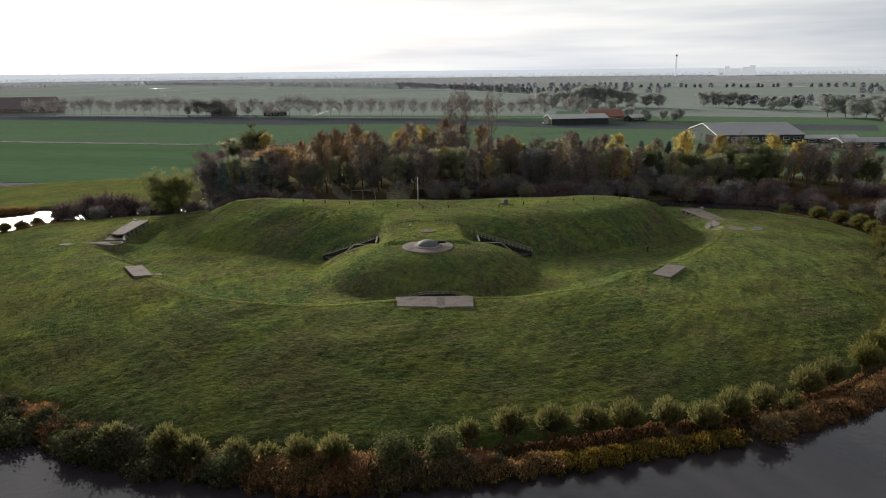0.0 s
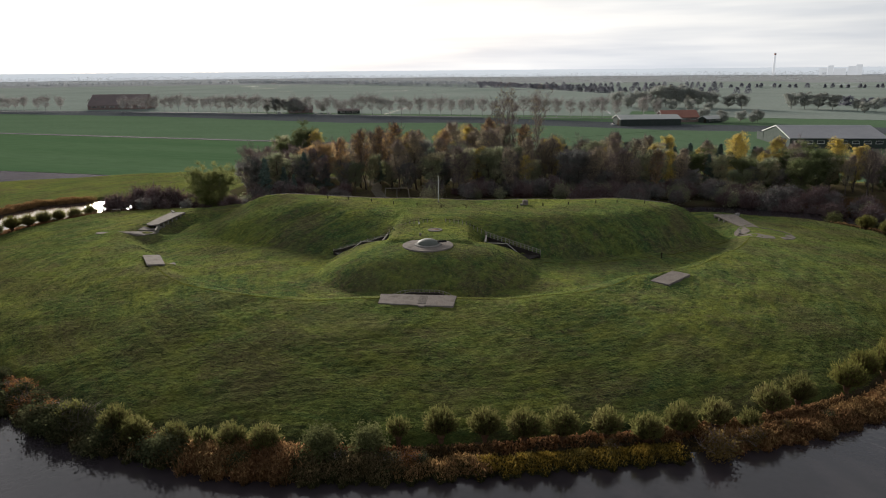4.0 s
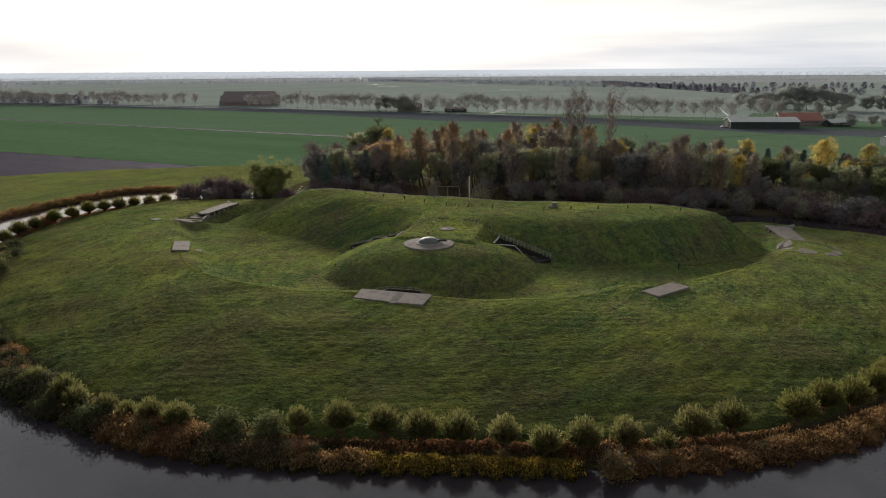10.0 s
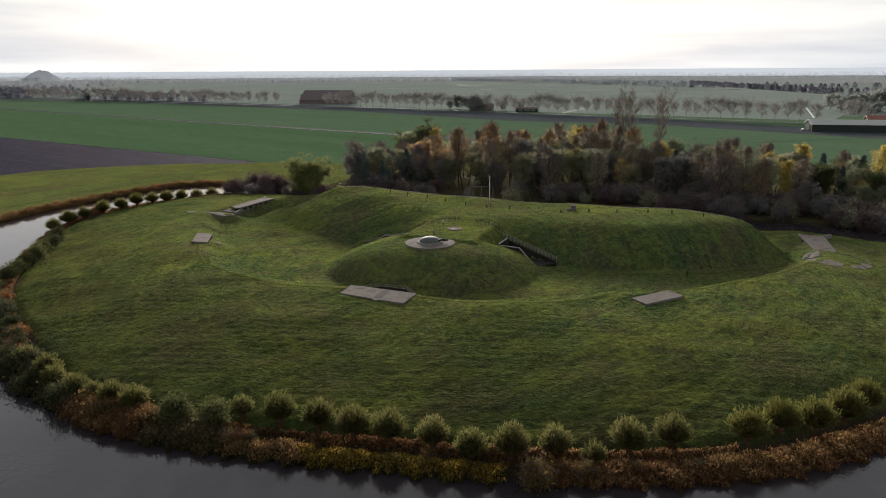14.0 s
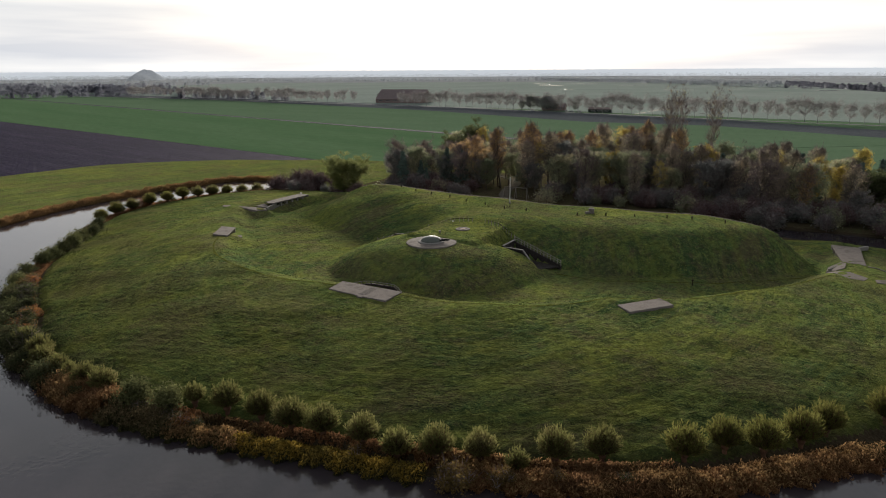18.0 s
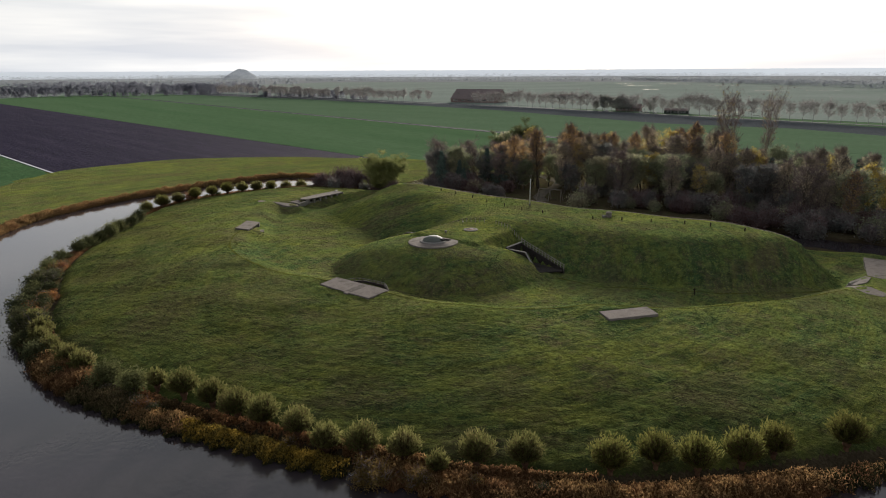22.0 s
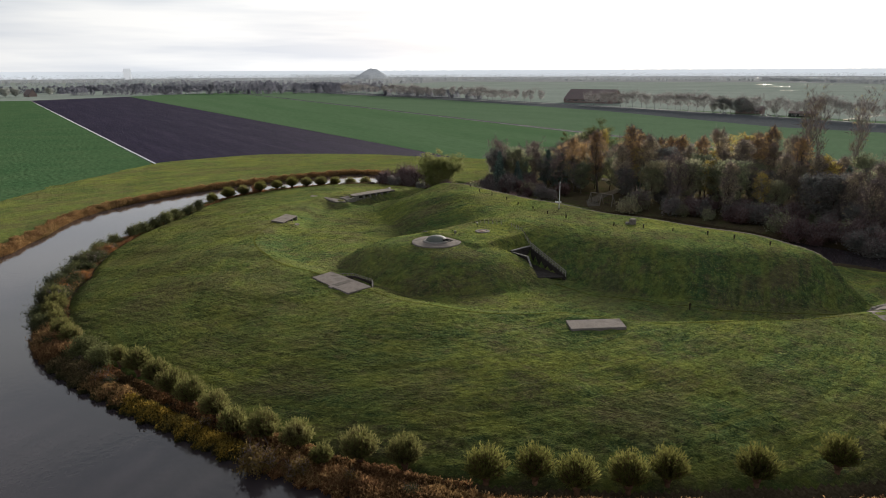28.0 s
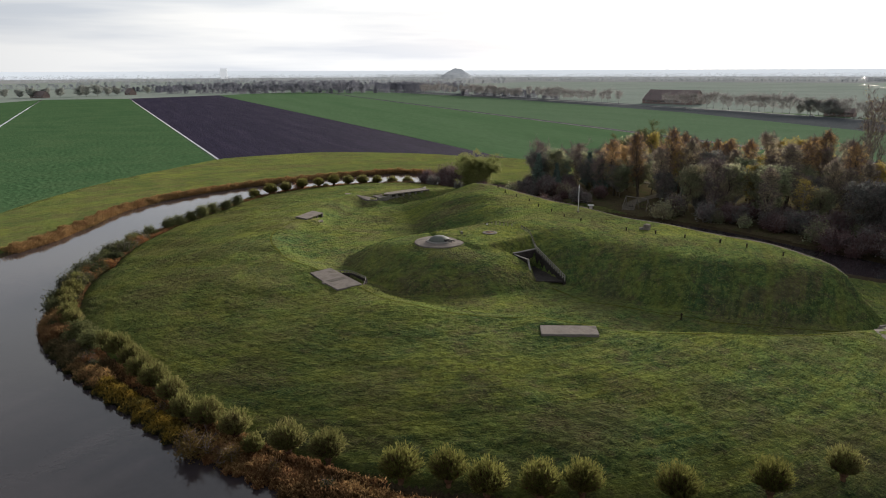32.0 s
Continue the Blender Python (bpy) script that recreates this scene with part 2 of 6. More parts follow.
M_BLACK = material("black_iron", [(0.018, 0.018, 0.020), (0.030, 0.030, 0.032)], 2.0, 12.0, 0.8, 0.1, 0.1)
M_WOOD = material("grey_timber", [(0.16, 0.145, 0.125), (0.25, 0.23, 0.20)], 2.0, 14.0, 0.95, 0.02, 0.3)
M_RAILWOOD = material("pale_weathered_timber", [(0.24, 0.22, 0.20), (0.34, 0.32, 0.29)], 2.0, 14.0, 0.95, 0.02, 0.3)
M_DWOOD = material("dark_timber", [(0.030, 0.024, 0.018), (0.050, 0.040, 0.030)], 2.0, 14.0, 0.95, 0.02, 0.3)
M_WHITE = material("white_paint", [(0.74, 0.74, 0.72), (0.82, 0.82, 0.80)], 1.0, 8.0, 0.5, 0.4, 0.05, 0, 0.06)
M_BARK = material("bark", [(0.085, 0.070, 0.058), (0.15, 0.128, 0.106)], 1.5, 9.0, 0.95, 0.15, 0.5, 0, 0.3, (1, 1, 0.3))
M_PALEBARK = material("pale_poplar_bark", [(0.20, 0.18, 0.155), (0.28, 0.255, 0.22)], 1.5, 9.0, 0.95, 0.05, 0.3, 0, 0.3, (1, 1, 0.3))
M_BIRCH = material("birch_bark", [(0.55, 0.53, 0.50), (0.42, 0.40, 0.37), (0.10, 0.09, 0.08)], 2.5, 9.0, 0.85, 0.2, 0.2, 0, 0.2)
M_LITTER = material("wood_floor", [(0.06, 0.051, 0.033), (0.09, 0.075, 0.045), (0.068, 0.078, 0.033)], 0.3, 3.0, 0.97, 0.0, 0.4, 0, 0.3)
M_PALE = material("hazed_far_concrete", [(0.484, 0.496, 0.508), (0.521, 0.527, 0.533)], 0.02, 0.3, 0.9, 0.1, 0.0, 0, 0.05)
M_TRACK = material("trodden_grass", [(0.055, 0.070, 0.012), (0.080, 0.084, 0.018), (0.050, 0.070, 0.012)], 0.9, 2.5, 0.97, 0.0, 0.3, 0.09, 0.5, tint=(0.60, 0.62, 0.20, 1))
# emission here imitates bright haze; the strip itself is no light source
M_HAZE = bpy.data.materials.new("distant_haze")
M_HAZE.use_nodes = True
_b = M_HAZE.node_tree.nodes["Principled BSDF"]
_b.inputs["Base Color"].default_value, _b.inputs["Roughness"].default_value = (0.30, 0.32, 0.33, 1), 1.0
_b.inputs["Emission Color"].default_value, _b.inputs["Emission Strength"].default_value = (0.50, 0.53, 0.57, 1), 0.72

# glow added to the far towers' concrete so they fade as in haze
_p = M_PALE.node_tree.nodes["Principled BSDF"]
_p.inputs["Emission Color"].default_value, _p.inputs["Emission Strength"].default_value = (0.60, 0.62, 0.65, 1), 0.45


# hill colour paled, with a weak added glow, to stand in for haze
M_HILL = material("hazed_wooded_hill", [(0.234, 0.252, 0.270), (0.288, 0.306, 0.324)], 0.01, 0.06, 0.95, 0.0, 0.0, 0, 0.15)
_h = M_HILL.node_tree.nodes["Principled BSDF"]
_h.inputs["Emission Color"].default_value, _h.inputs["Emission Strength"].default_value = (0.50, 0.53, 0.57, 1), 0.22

# ---------------------------------------------------------------- mesh helpers
class Geo:
    """Collects vertices and faces of one mesh."""

    def __init__(self):
        self.v, self.f = [], []

    def add(self, verts, faces):
        o = len(self.v)
        self.v.extend([tuple(a) for a in verts])
        self.f.extend([tuple(i + o for i in q) for q in faces])
        return self

    def box(self, c, s, rz=0.0, rx=0.0, ry=0.0, taper=1.0):
        m = pose(c[0], c[1], c[2], rx, ry, rz)
        vs = []
        for z in (-0.5, 0.5):
            k = taper if z > 0 else 1.0
            for x, y in ((-0.5, -0.5), (0.5, -0.5), (0.5, 0.5), (-0.5, 0.5)):
                vs.append(m @ Vector((x * s[0] * k, y * s[1] * k, z * s[2])))
        return self.add(vs, [(3, 2, 1, 0), (4, 5, 6, 7), (0, 1, 5, 4), (1, 2, 6, 5), (2, 3, 7, 6), (3, 0, 4, 7)])

    def tube(self, pts, radii, n=6, cap=True):
        pts = [Vector(p) for p in pts]
        rings = []
        for i, p in enumerate(pts):
            d = (pts[min(i + 1, len(pts) - 1)] - pts[max(i - 1, 0)]).normalized()
            a = d.cross(Vector((0.31, 0.95, 0.05)))
            a = a.normalized() if a.length > 1e-4 else Vector((1, 0, 0))
            b = d.cross(a)
            rings.append([p + (a * math.cos(k * math.tau / n) + b * math.sin(k * math.tau / n)) * radii[i] for k in range(n)])
        faces = []
        for i in range(len(rings) - 1):
            for k in range(n):
                k2 = (k + 1) % n
                faces.append((i * n + k, i * n + k2, (i + 1) * n + k2, (i + 1) * n + k))
        if cap:
            faces.append(tuple(range(n))[::-1])
            faces.append(tuple((len(rings) - 1) * n + k for k in range(n)))
        return self.add([q for r in rings for q in r], faces)

    def prism(self, poly, z0, z1):
        """An upright prism over a polygon; z1 may be a list of heights, one a corner."""
        n = len(poly)
        tops = z1 if isinstance(z1, (list, tuple)) else [z1] * n
        vs = [(x, y, z0) for x, y in poly] + [(x, y, t) for (x, y), t in zip(poly, tops)]
        return self.add(vs, [tuple(range(n))[::-1], tuple(range(n, 2 * n))] + [(i, (i + 1) % n, n + (i + 1) % n, n + i) for i in range(n)])

    def mesh(self, name, mat, smooth=False):
        me = bpy.data.meshes.new(name)
        me.from_pydata(self.v, [], self.f)
        me.materials.append(mat)
        if smooth:
            me.polygons.foreach_set("use_smooth", [True] * len(me.polygons))
        me.update()
        return me


def bevelled(me, width, segments=2):
    bm = bmesh.new()
    bm.from_mesh(me)
    bmesh.ops.recalc_face_normals(bm, faces=bm.faces)
    bmesh.ops.bevel(bm, geom=list(bm.edges), offset=width, segments=segments, affect="EDGES", profile=0.6)
    bm.to_mesh(me)
    bm.free()
    return me


def part(name, me, parent, label=""):
    ob = new(name, me)
    ob.parent = parent
    return tagged(ob, label) if label else ob


def thing(name, label, category, at=(0, 0, 0), rz=0.0, group="", kind=""):
    ob = new(name)
    ob.matrix_basis = pose(*at, 0, 0, rz)
    return tagged(ob, label, category, group, kind)


def np_mesh(name, verts, faces, mat, smooth=False):
    """A mesh from arrays; all faces have the same number of corners."""
    me = bpy.data.meshes.new(name)
    n, k = faces.shape
    me.vertices.add(len(verts))
    me.vertices.foreach_set("co", np.asarray(verts, dtype=np.float32).ravel())
    me.loops.add(n * k)
    me.loops.foreach_set("vertex_index", faces.astype(np.int32).ravel())
    me.polygons.add(n)
    me.polygons.foreach_set("loop_start", np.arange(0, n * k, k, dtype=np.int32))
    if smooth:
        me.polygons.foreach_set("use_smooth", np.ones(n, dtype=bool))
    me.materials.append(mat)
    me.update(calc_edges=True)
    me.validate()
    return me


# ---------------------------------------------------------------- the lie of the land
def polar(table, a):
    t = sorted(table)
    return np.interp(a, [p[0] for p in t], [p[1] for p in t], period=360)


SHORE = [(-110, 68.6), (-100, 67.8), (-90, 66.2), (-80, 65.5), (-70, 66), (-62, 68), (-55, 70), (-45, 74), (-37, 77), (-30, 79), (-20, 83), (-11, 88),
         (0, 97), (9, 107), (16, 113), (24, 117), (32, 114), (42, 100), (55, 76), (70, 64), (90, 60), (112, 64), (130, 82), (143, 108), (151, 120),
         (162, 119), (170, 116), (177, 109), (186, 97), (197, 87), (210, 80), (220, 75), (229, 71.4), (240, 70.2)]
OUTER = [(-134, 98), (-120, 98), (-60, 98), (-40, 98), (-29, 100), (-16, 115), (8, 122), (19, 124), (29, 134), (40, 122), (55, 98), (70, 86), (90, 80),
         (102, 78), (112, 77), (130, 104), (145, 140), (151, 147), (160, 141), (170, 135), (179, 130), (190, 123), (198, 115.5), (206, 105.5), (215, 99)]
FIELDS = [(-155, 155), (-173, 189), (-180, 205), (172, 229), (160, 236), (150, 225), (139, 206), (134, 203), (127, 190), (118, 188), (90, 200), (60, 200),
          (30, 190), (0, 180), (-30, 170), (-60, 160), (-90, 160), (-120, 150), (-140, 150)]
RIDGE = [(-90, 23.5), (-70, 25), (-45, 31), (-12, 39.5), (8, 58), (24, 77), (40, 84), (90, 84), (140, 86), (162, 81), (172, 66), (183, 54), (205, 44), (225, 34), (250, 26)]
RIDGE_H = [(-90, 3.0), (-12, 3.1), (10, 2.7), (24, 2.25), (40, 1.9), (140, 1.9), (162, 2.1), (172, 2.4), (183, 2.8), (225, 3.0)]
FOOT = [(-78, 47), (-72, 40), (-65, 33), (-60, 29.5), (-53.8, 26.5), (-46, 23), (-39, 19), (-31.5, 16), (-25, 14), (-20.6, 13), (0, 8), (21.8, 12.6), (28, 13.6), (36.3, 15.2), (41.5, 16.6),
        (48.5, 20.8), (55.8, 26), (60, 31), (63, 35.5), (66, 42), (72, 52)]
BACK = [(-70, 41), (-58, 44), (-40, 47.5), (-20, 46.5), (0, 45.5), (30, 45.5), (52, 43), (62, 40), (72, 37)]


def smooth(a, b, x):
    t = np.clip((x - a) / (b - a), 0, 1)
    return t * t * (3 - 2 * t)


def smax(a, b, k):
    h = np.clip(0.5 + 0.5 * (a - b) / k, 0, 1)
    return b + (a - b) * h + k * h * (1 - h)


def wobble(x, y, s, seed=0.0):
    """Irregular soft lumps, about as long as 3 / s metres, within about -1 and 1."""
    r = np.random.default_rng(int(seed * 10) + int(s * 100))
    out = 0.0
    for _ in range(8):
        a, k, p = r.uniform(0, math.pi), s * math.exp(r.normal() * 0.35), r.uniform(0, math.tau)
        out = out + np.sin((x * math.cos(a) + y * math.sin(a)) * k * 1.5 + p)
    return out / 4.0


def in_notch(x, y, side):
    """How far inside the sunk entrance between the mound and the rampart, on either side of it."""
    x = x * side
    a = (y - (10.4 - np.clip((x - 14.8) * 0.7, 0, 3)))
    b = (15.5 - (x - 10.5) * 0.27) - y
    return np.minimum(np.minimum(a, b), x - 10.6) - (0.0 if side > 0 else 1.1)


def land(x, y):
    x, y = np.asarray(x, dtype=float), np.asarray(y, dtype=float)
    r, a = np.hypot(x, y), np.degrees(np.arctan2(y, x))
    rs, ro, rf, rr = polar(SHORE, a), polar(OUTER, a), polar(FIELDS, a), polar(RIDGE, a)
    d = rs - r
    # meadow: from the water's edge up to the low inner ridge, then down into the hollow in front of the rampart
    low = 1.0 * smooth(1.2, 6.5, d) - 1.3 * smooth(1.0, -1.5, d)
    u = np.clip((d - 3) / np.maximum(rs - rr - 3, 5), 0, 1)
    up = (polar(RIDGE_H, a) + 0.5) * u ** 0.72
    for gx0, y0, y1 in ((65.2, 28, 53), (-67.2, 29, 47)):
        up = up - 1.5 * np.exp(-((x - gx0) / 1.9) ** 2) * smooth(y0, y0 + 7, y) * smooth(y1, y1 - 6, y)
    up = up + 0.8 * np.exp(-((x - 68.8) / 3.0) ** 2 - ((y - 53.6) / 1.2) ** 2)
    bulge = 1.25 * np.exp(-((x + 68.3) / 3.2) ** 2 - ((y - 25.2) / 2.8) ** 2)
    inner = bulge - 1.9 * smooth(0, 9, rr - r - 1.0)
    z = low + up * smooth(0, 4, d) + np.where(d > 0, inner, 0) * smooth(88, 78, r)
    z = z + np.where(d > 3, 0.17 * wobble(x, y, 0.17) + 0.075 * wobble(x, y, 0.6, 2.0) + 0.06 * wobble(x, y, 1.5, 7.0), 0)
    # turret mound
    th = np.radians(a)
    ft = 20.6 + 1.6 * np.cos(2 * th) - 1.6 * np.clip(-np.sin(th), 0, 1) ** 3 + 0.35 * np.sin(5 * th + 1) + 2.2 * np.exp(-((np.abs(np.abs(a - 90) - 57)) / 13) ** 2)
    q = r / ft
    mound = 1.7 + 5.8 * (1 - np.clip(q, 0, 1) ** 2.7) - 0.75 * np.clip(r - ft, 0, 30)
    # rampart over the barracks: a long rounded back, steeper on the right wing
    fx, fv = [p[0] for p in FOOT], [p[1] for p in FOOT]
    fy = np.interp(x, fx, fv)
    lean = (np.interp(x + 3, fx, fv) - np.interp(x - 3, fx, fv)) / 6
    s = (y - fy) / np.sqrt(1 + lean ** 2)
    top = 7.9 + 0.9 * np.exp(-((x + 40) / 16) ** 2) + 0.7 * np.exp(-((x - 40) / 20) ** 2)
    wide = 16.0 + 10.0 * smooth(8, -22, x)
    dome = 1 - (1 - np.clip(s / wide, 0, 1)) ** 2.1
    ends = smooth(-70.5, -46, x) * smooth(72.5, 55, x)
    bank = 1.6 + (top - 1.6) * dome * ends + 0.25 * wobble(x, y, 0.3, 5.0) * smooth(0, 4, s)
    bank = bank + (0.06 * wobble(x, y, 1.3, 2.0) + 0.05 * wobble(y, x, 2.6, 6.0)) * smooth(0, 3, s) * smooth(wide + 2, wide - 6, s)
    bank = bank - 8 * smooth(0.3, -4.0, s) - 8 * smooth(0.12, 0.0, ends)
    by = np.interp(x, [p[0] for p in BACK], [p[1] for p in BACK])
    bank = np.where(y > by, -2, bank)
    neck = 7.5 - 5.0 * smooth(7, 12.5, np.abs(x + 0.05 * y)) - 9.0 * smooth(11, 22, np.abs(x)) - 20 * smooth(34, 46, y) - 20 * smooth(4, -4, y)
    mound = mound + (0.06 * wobble(x, y, 1.4, 4.0) + 0.05 * wobble(y, x, 2.8, 1.0)) * smooth(0.5, 0.7, q)
    fort = smax(smax(mound, bank, 1.0), neck, 1.0)
    hill = smax(z, fort, 0.45)
    for side in (1, -1):
        k = in_notch(x, y, side)
        hill = np.where(k > 0, np.minimum(hill, 2.5 if side > 0 else 3.7), hill)
    pit = (np.abs(x - 1.6) < 4.4) & (y > -20.7) & (y < -19.0)
    hill = np.where(pit, np.minimum(hill, 3.0), hill)
    for px, py, pa, pl, pw in ((43.0, -8.3, 50.5, 3.9, 1.6), (-53.2, -2.6, 123.5, 4.1, 1.6), (0.9, -23.4, 0, 5.7, 2.0)):
        ca, sa = math.cos(radians(pa)), math.sin(radians(pa))
        u, w = (x - px) * ca + (y - py) * sa, -(x - px) * sa + (y - py) * ca
        hill = hill - 0.8 * smooth(pl + 0.15, pl - 0.4, np.abs(u)) * smooth(pw + 0.15, pw - 0.4, np.abs(w))
    rear = np.where((y > by) & (x > -58.5) & (d > 0), smooth(70, 56, x), 0)
    hill = hill + (1.2 - hill) * rear
    z = np.where(d > -3, np.where(d > 0, hill, z), z)
    # outer bank, then down to the polder
    s = r - ro
    outer = -1.3 + 1.3 * smooth(-2.5, 0, s) + 1.0 * smooth(0, 5, s) - 3.0 * smooth(-16, 0, r - rf) + np.where((s > 4) & (r < rf + 5), 0.12 * wobble(x, y, 0.12, 3.0), 0)
    return np.where(d > -4, z, outer)


def axis():
    near = np.arange(-122.0, 122.01, 0.5)
    mid = np.arange(124.0, 262.0, 2.5)
    far = 262.0 * (4600 / 262.0) ** (np.arange(1, 25) / 24.0)
    side = np.concatenate([mid, far])
    return np.concatenate([-side[::-1], near, side])


ax = axis()
gx, gy = np.meshgrid(ax, ax)
gz = land(gx, gy)
n = len(ax)
idx = np.arange(n * n).reshape(n, n)
quads = np.stack([idx[:-1, :-1], idx[:-1, 1:], idx[1:, 1:], idx[1:, :-1]], -1).reshape(-1, 4)
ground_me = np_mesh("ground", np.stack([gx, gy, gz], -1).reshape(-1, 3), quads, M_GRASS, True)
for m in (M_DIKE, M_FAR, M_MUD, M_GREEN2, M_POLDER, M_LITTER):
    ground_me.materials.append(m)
cx = (gx[:-1, :-1] + gx[1:, 1:]) / 2
cy = (gy[:-1, :-1] + gy[1:, 1:]) / 2
cr, ca = np.hypot(cx, cy), np.degrees(np.arctan2(cy, cx))
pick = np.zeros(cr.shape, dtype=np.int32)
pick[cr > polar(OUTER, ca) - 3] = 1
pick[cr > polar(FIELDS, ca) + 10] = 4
# beyond 640 and 2300 m the land takes ever more haze-coloured materials
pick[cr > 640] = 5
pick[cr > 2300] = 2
wood = (cy > 78) & (cx > -78) & (cx < 175) & (cr > polar(OUTER, ca) - 1) & (cy < np.where(cx < 60, 122 + 32 * np.exp(-((cx - 5) / 45) ** 2), 142))
pick[wood] = 6
pick[(cr > polar(SHORE, ca) - 4.6) & (cr < polar(OUTER, ca) + 2)] = 3
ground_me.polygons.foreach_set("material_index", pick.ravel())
ground = tagged(new("ground", ground_me), "grassy earthworks of a fort island and flat polder land", "ground", kind="structure")

ang = np.radians(np.arange(0, 360, 1.5))
deg = np.degrees(ang)
r_in, r_out = polar(SHORE, deg) - 3, polar(OUTER, deg) + 2
ring = np.concatenate([np.stack([r_in * np.cos(ang), r_in * np.sin(ang), 0 * ang], -1), np.stack([r_out * np.cos(ang), r_out * np.sin(ang), 0 * ang], -1)])
k = len(ang)
i0 = np.arange(k)
i1 = (i0 + 1) % k
moat = tagged(new("water", np_mesh("water", ring, np.stack([i0, i0 + k, i1 + k, i1], -1), M_WATER)), "dark still water of the ring moat", "water", kind="structure")


# ---------------------------------------------------------------- polder fields
def sheet(name, poly, z, mat, label, category="field"):
    me = Geo().prism(poly, z - 0.25, z).mesh(name, mat)
    return tagged(new(name, me), label, category, kind="structure")


def along(a, b, t):
    return (a[0] + (b[0] - a[0]) * t, a[1] + (b[1] - a[1]) * t)


def strip(a, b, w):
    dx, dy = b[0] - a[0], b[1] - a[1]
    l = math.hypot(dx, dy)
    nx, ny = -dy / l * w / 2, dx / l * w / 2
    return [(a[0] + nx, a[1] + ny), (a[0] - nx, a[1] - ny), (b[0] - nx, b[1] - ny), (b[0] + nx, b[1] + ny)]


def rim(a0, a1, steps=24):
    """Points along the foot of the outer bank between two bearings."""
    out = []
    for i in range(steps + 1):
        a = a0 + (a1 - a0) * i / steps
        q = float(polar(FIELDS, a)) - 1.0
        out.append((q * math.cos(radians(a)), q * math.sin(radians(a))))
    return out


D1A, D1B = (-229, 32), (-1115, 179)            # ditch between pasture and plough land
PGA, PGB = (-132, 145), (-1180, 345)           # edge of the plough land
MLA, MLB = (40, 250), (-1300, 588)             # ditch between the two green fields
sheet("field", rim(206, 172.5) + [D1B, (-1160, 60), (-900, -120), (-330, -160)], -1.93, M_PASTURE, "bright green pasture field beside a straight ditch")
sheet("field", rim(172, 133.5) + [PGB, D1B], -1.92, M_PLOUGH, "dark ploughed clay field with faint furrows")
sheet("field", rim(133, 100) + [MLA, (-600, 411), MLB, PGB], -1.91, M_GREEN, "sown green field with faint wheel lines")
sheet("field", [(-15, 264), (125, 373), (-21, 448), (-120, 446), (-334, 538), (-755, 640), (-1500, 700), MLB, (-600, 411)], -1.90, M_GREEN2, "pale green pasture beyond a ditch")
sheet("field", [(125, 373), (300, 330), (330, 380), (132, 430), (-30, 522), (-137, 549), (-370, 618), (-839, 712), (-1500, 770), (-1500, 700), (-755, 640), (-334, 538), (-120, 446), (-21, 448)],
      -1.89, M_STUBBLE, "grey tilled strip along the road")
sheet("field", [(60, 215), (125, 373), (300, 330), (420, 260), (300, 190), (180, 190)], -1.88, M_GREEN2, "green farm meadow beside the barns")
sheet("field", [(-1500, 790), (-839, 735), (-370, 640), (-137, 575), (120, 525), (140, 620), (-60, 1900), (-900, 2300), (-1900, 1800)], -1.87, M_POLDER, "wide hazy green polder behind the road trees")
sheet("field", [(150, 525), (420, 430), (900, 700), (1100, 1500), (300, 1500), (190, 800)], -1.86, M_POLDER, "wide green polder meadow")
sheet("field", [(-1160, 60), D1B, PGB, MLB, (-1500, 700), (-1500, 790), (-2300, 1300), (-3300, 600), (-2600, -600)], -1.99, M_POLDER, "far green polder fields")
for a, b, w in ((D1A, D1B, 1.2), ((-330, -72), (-1160, 60), 1.6), ((-110, 560), (-104, 735), 1.4), ((-89, 2015), (197, 1158), 20), ((118, 800), (110, 560), 1.3)):
    sheet("ditch", strip(a, b, w), -1.80, M_DITCH, "narrow straight polder ditch full of pale water", "ditch")


for a, b in ((MLA, (-600, 411)), ((-600, 411), MLB)):
    sheet("ditch", strip(a, b, 7.0), -1.82, M_PLOUGH, "narrow overgrown field ditch", "ditch")
    sheet("ditch", strip((a[0], a[1] - 2.6), (b[0], b[1] - 2.6), 1.8), -1.78, M_PALESTRIP, "thin plain pale strip in a field ditch", "ditch")


def draped(name, line, w, mat, label, lift=0.035):
    """A narrow worn strip that follows the ground."""
    pts = []
    for a, b in zip(line, line[1:]):
        m = max(1, int(math.hypot(b[0] - a[0], b[1] - a[1]) / 1.0))
        pts += [along(a, b, i / m) for i in range(m)]
    pts.append(line[-1])
    g = Geo()
    vs = []
    for i, p in enumerate(pts):
        a, b = pts[max(0, i - 1)], pts[min(len(pts) - 1, i + 1)]
        l = math.hypot(b[0] - a[0], b[1] - a[1]) or 1
        nx, ny = -(b[1] - a[1]) / l, (b[0] - a[0]) / l
        ww = w * (0.8 + 0.35 * math.sin(i * 0.7) * math.sin(i * 0.23 + 1))
        for k in (-0.5, -0.17, 0.17, 0.5):
            x, y = p[0] + nx * ww * k, p[1] + ny * ww * k
            vs.append((x, y, float(land(x, y)) + lift))
    fs = [(i * 4 + k, i * 4 + k + 1, i * 4 + k + 5, i * 4 + k + 4) for i in range(len(pts) - 1) for k in range(3)]
    return tagged(new(name, g.add(vs, fs).mesh(name, mat, True)), label, "path", kind="structure")


def ridge_line(a0, a1, off):
    out = []
    for i in range(61):
        a = a0 + (a1 - a0) * i / 60
        q = float(polar(RIDGE, a)) + off
        out.append((q * math.cos(radians(a)), q * math.sin(radians(a))))
    return out


draped("trodden_path", ridge_line(-78, 21, -1.6), 0.45, M_TRACK, "faint trodden path in the grass along the ridge")
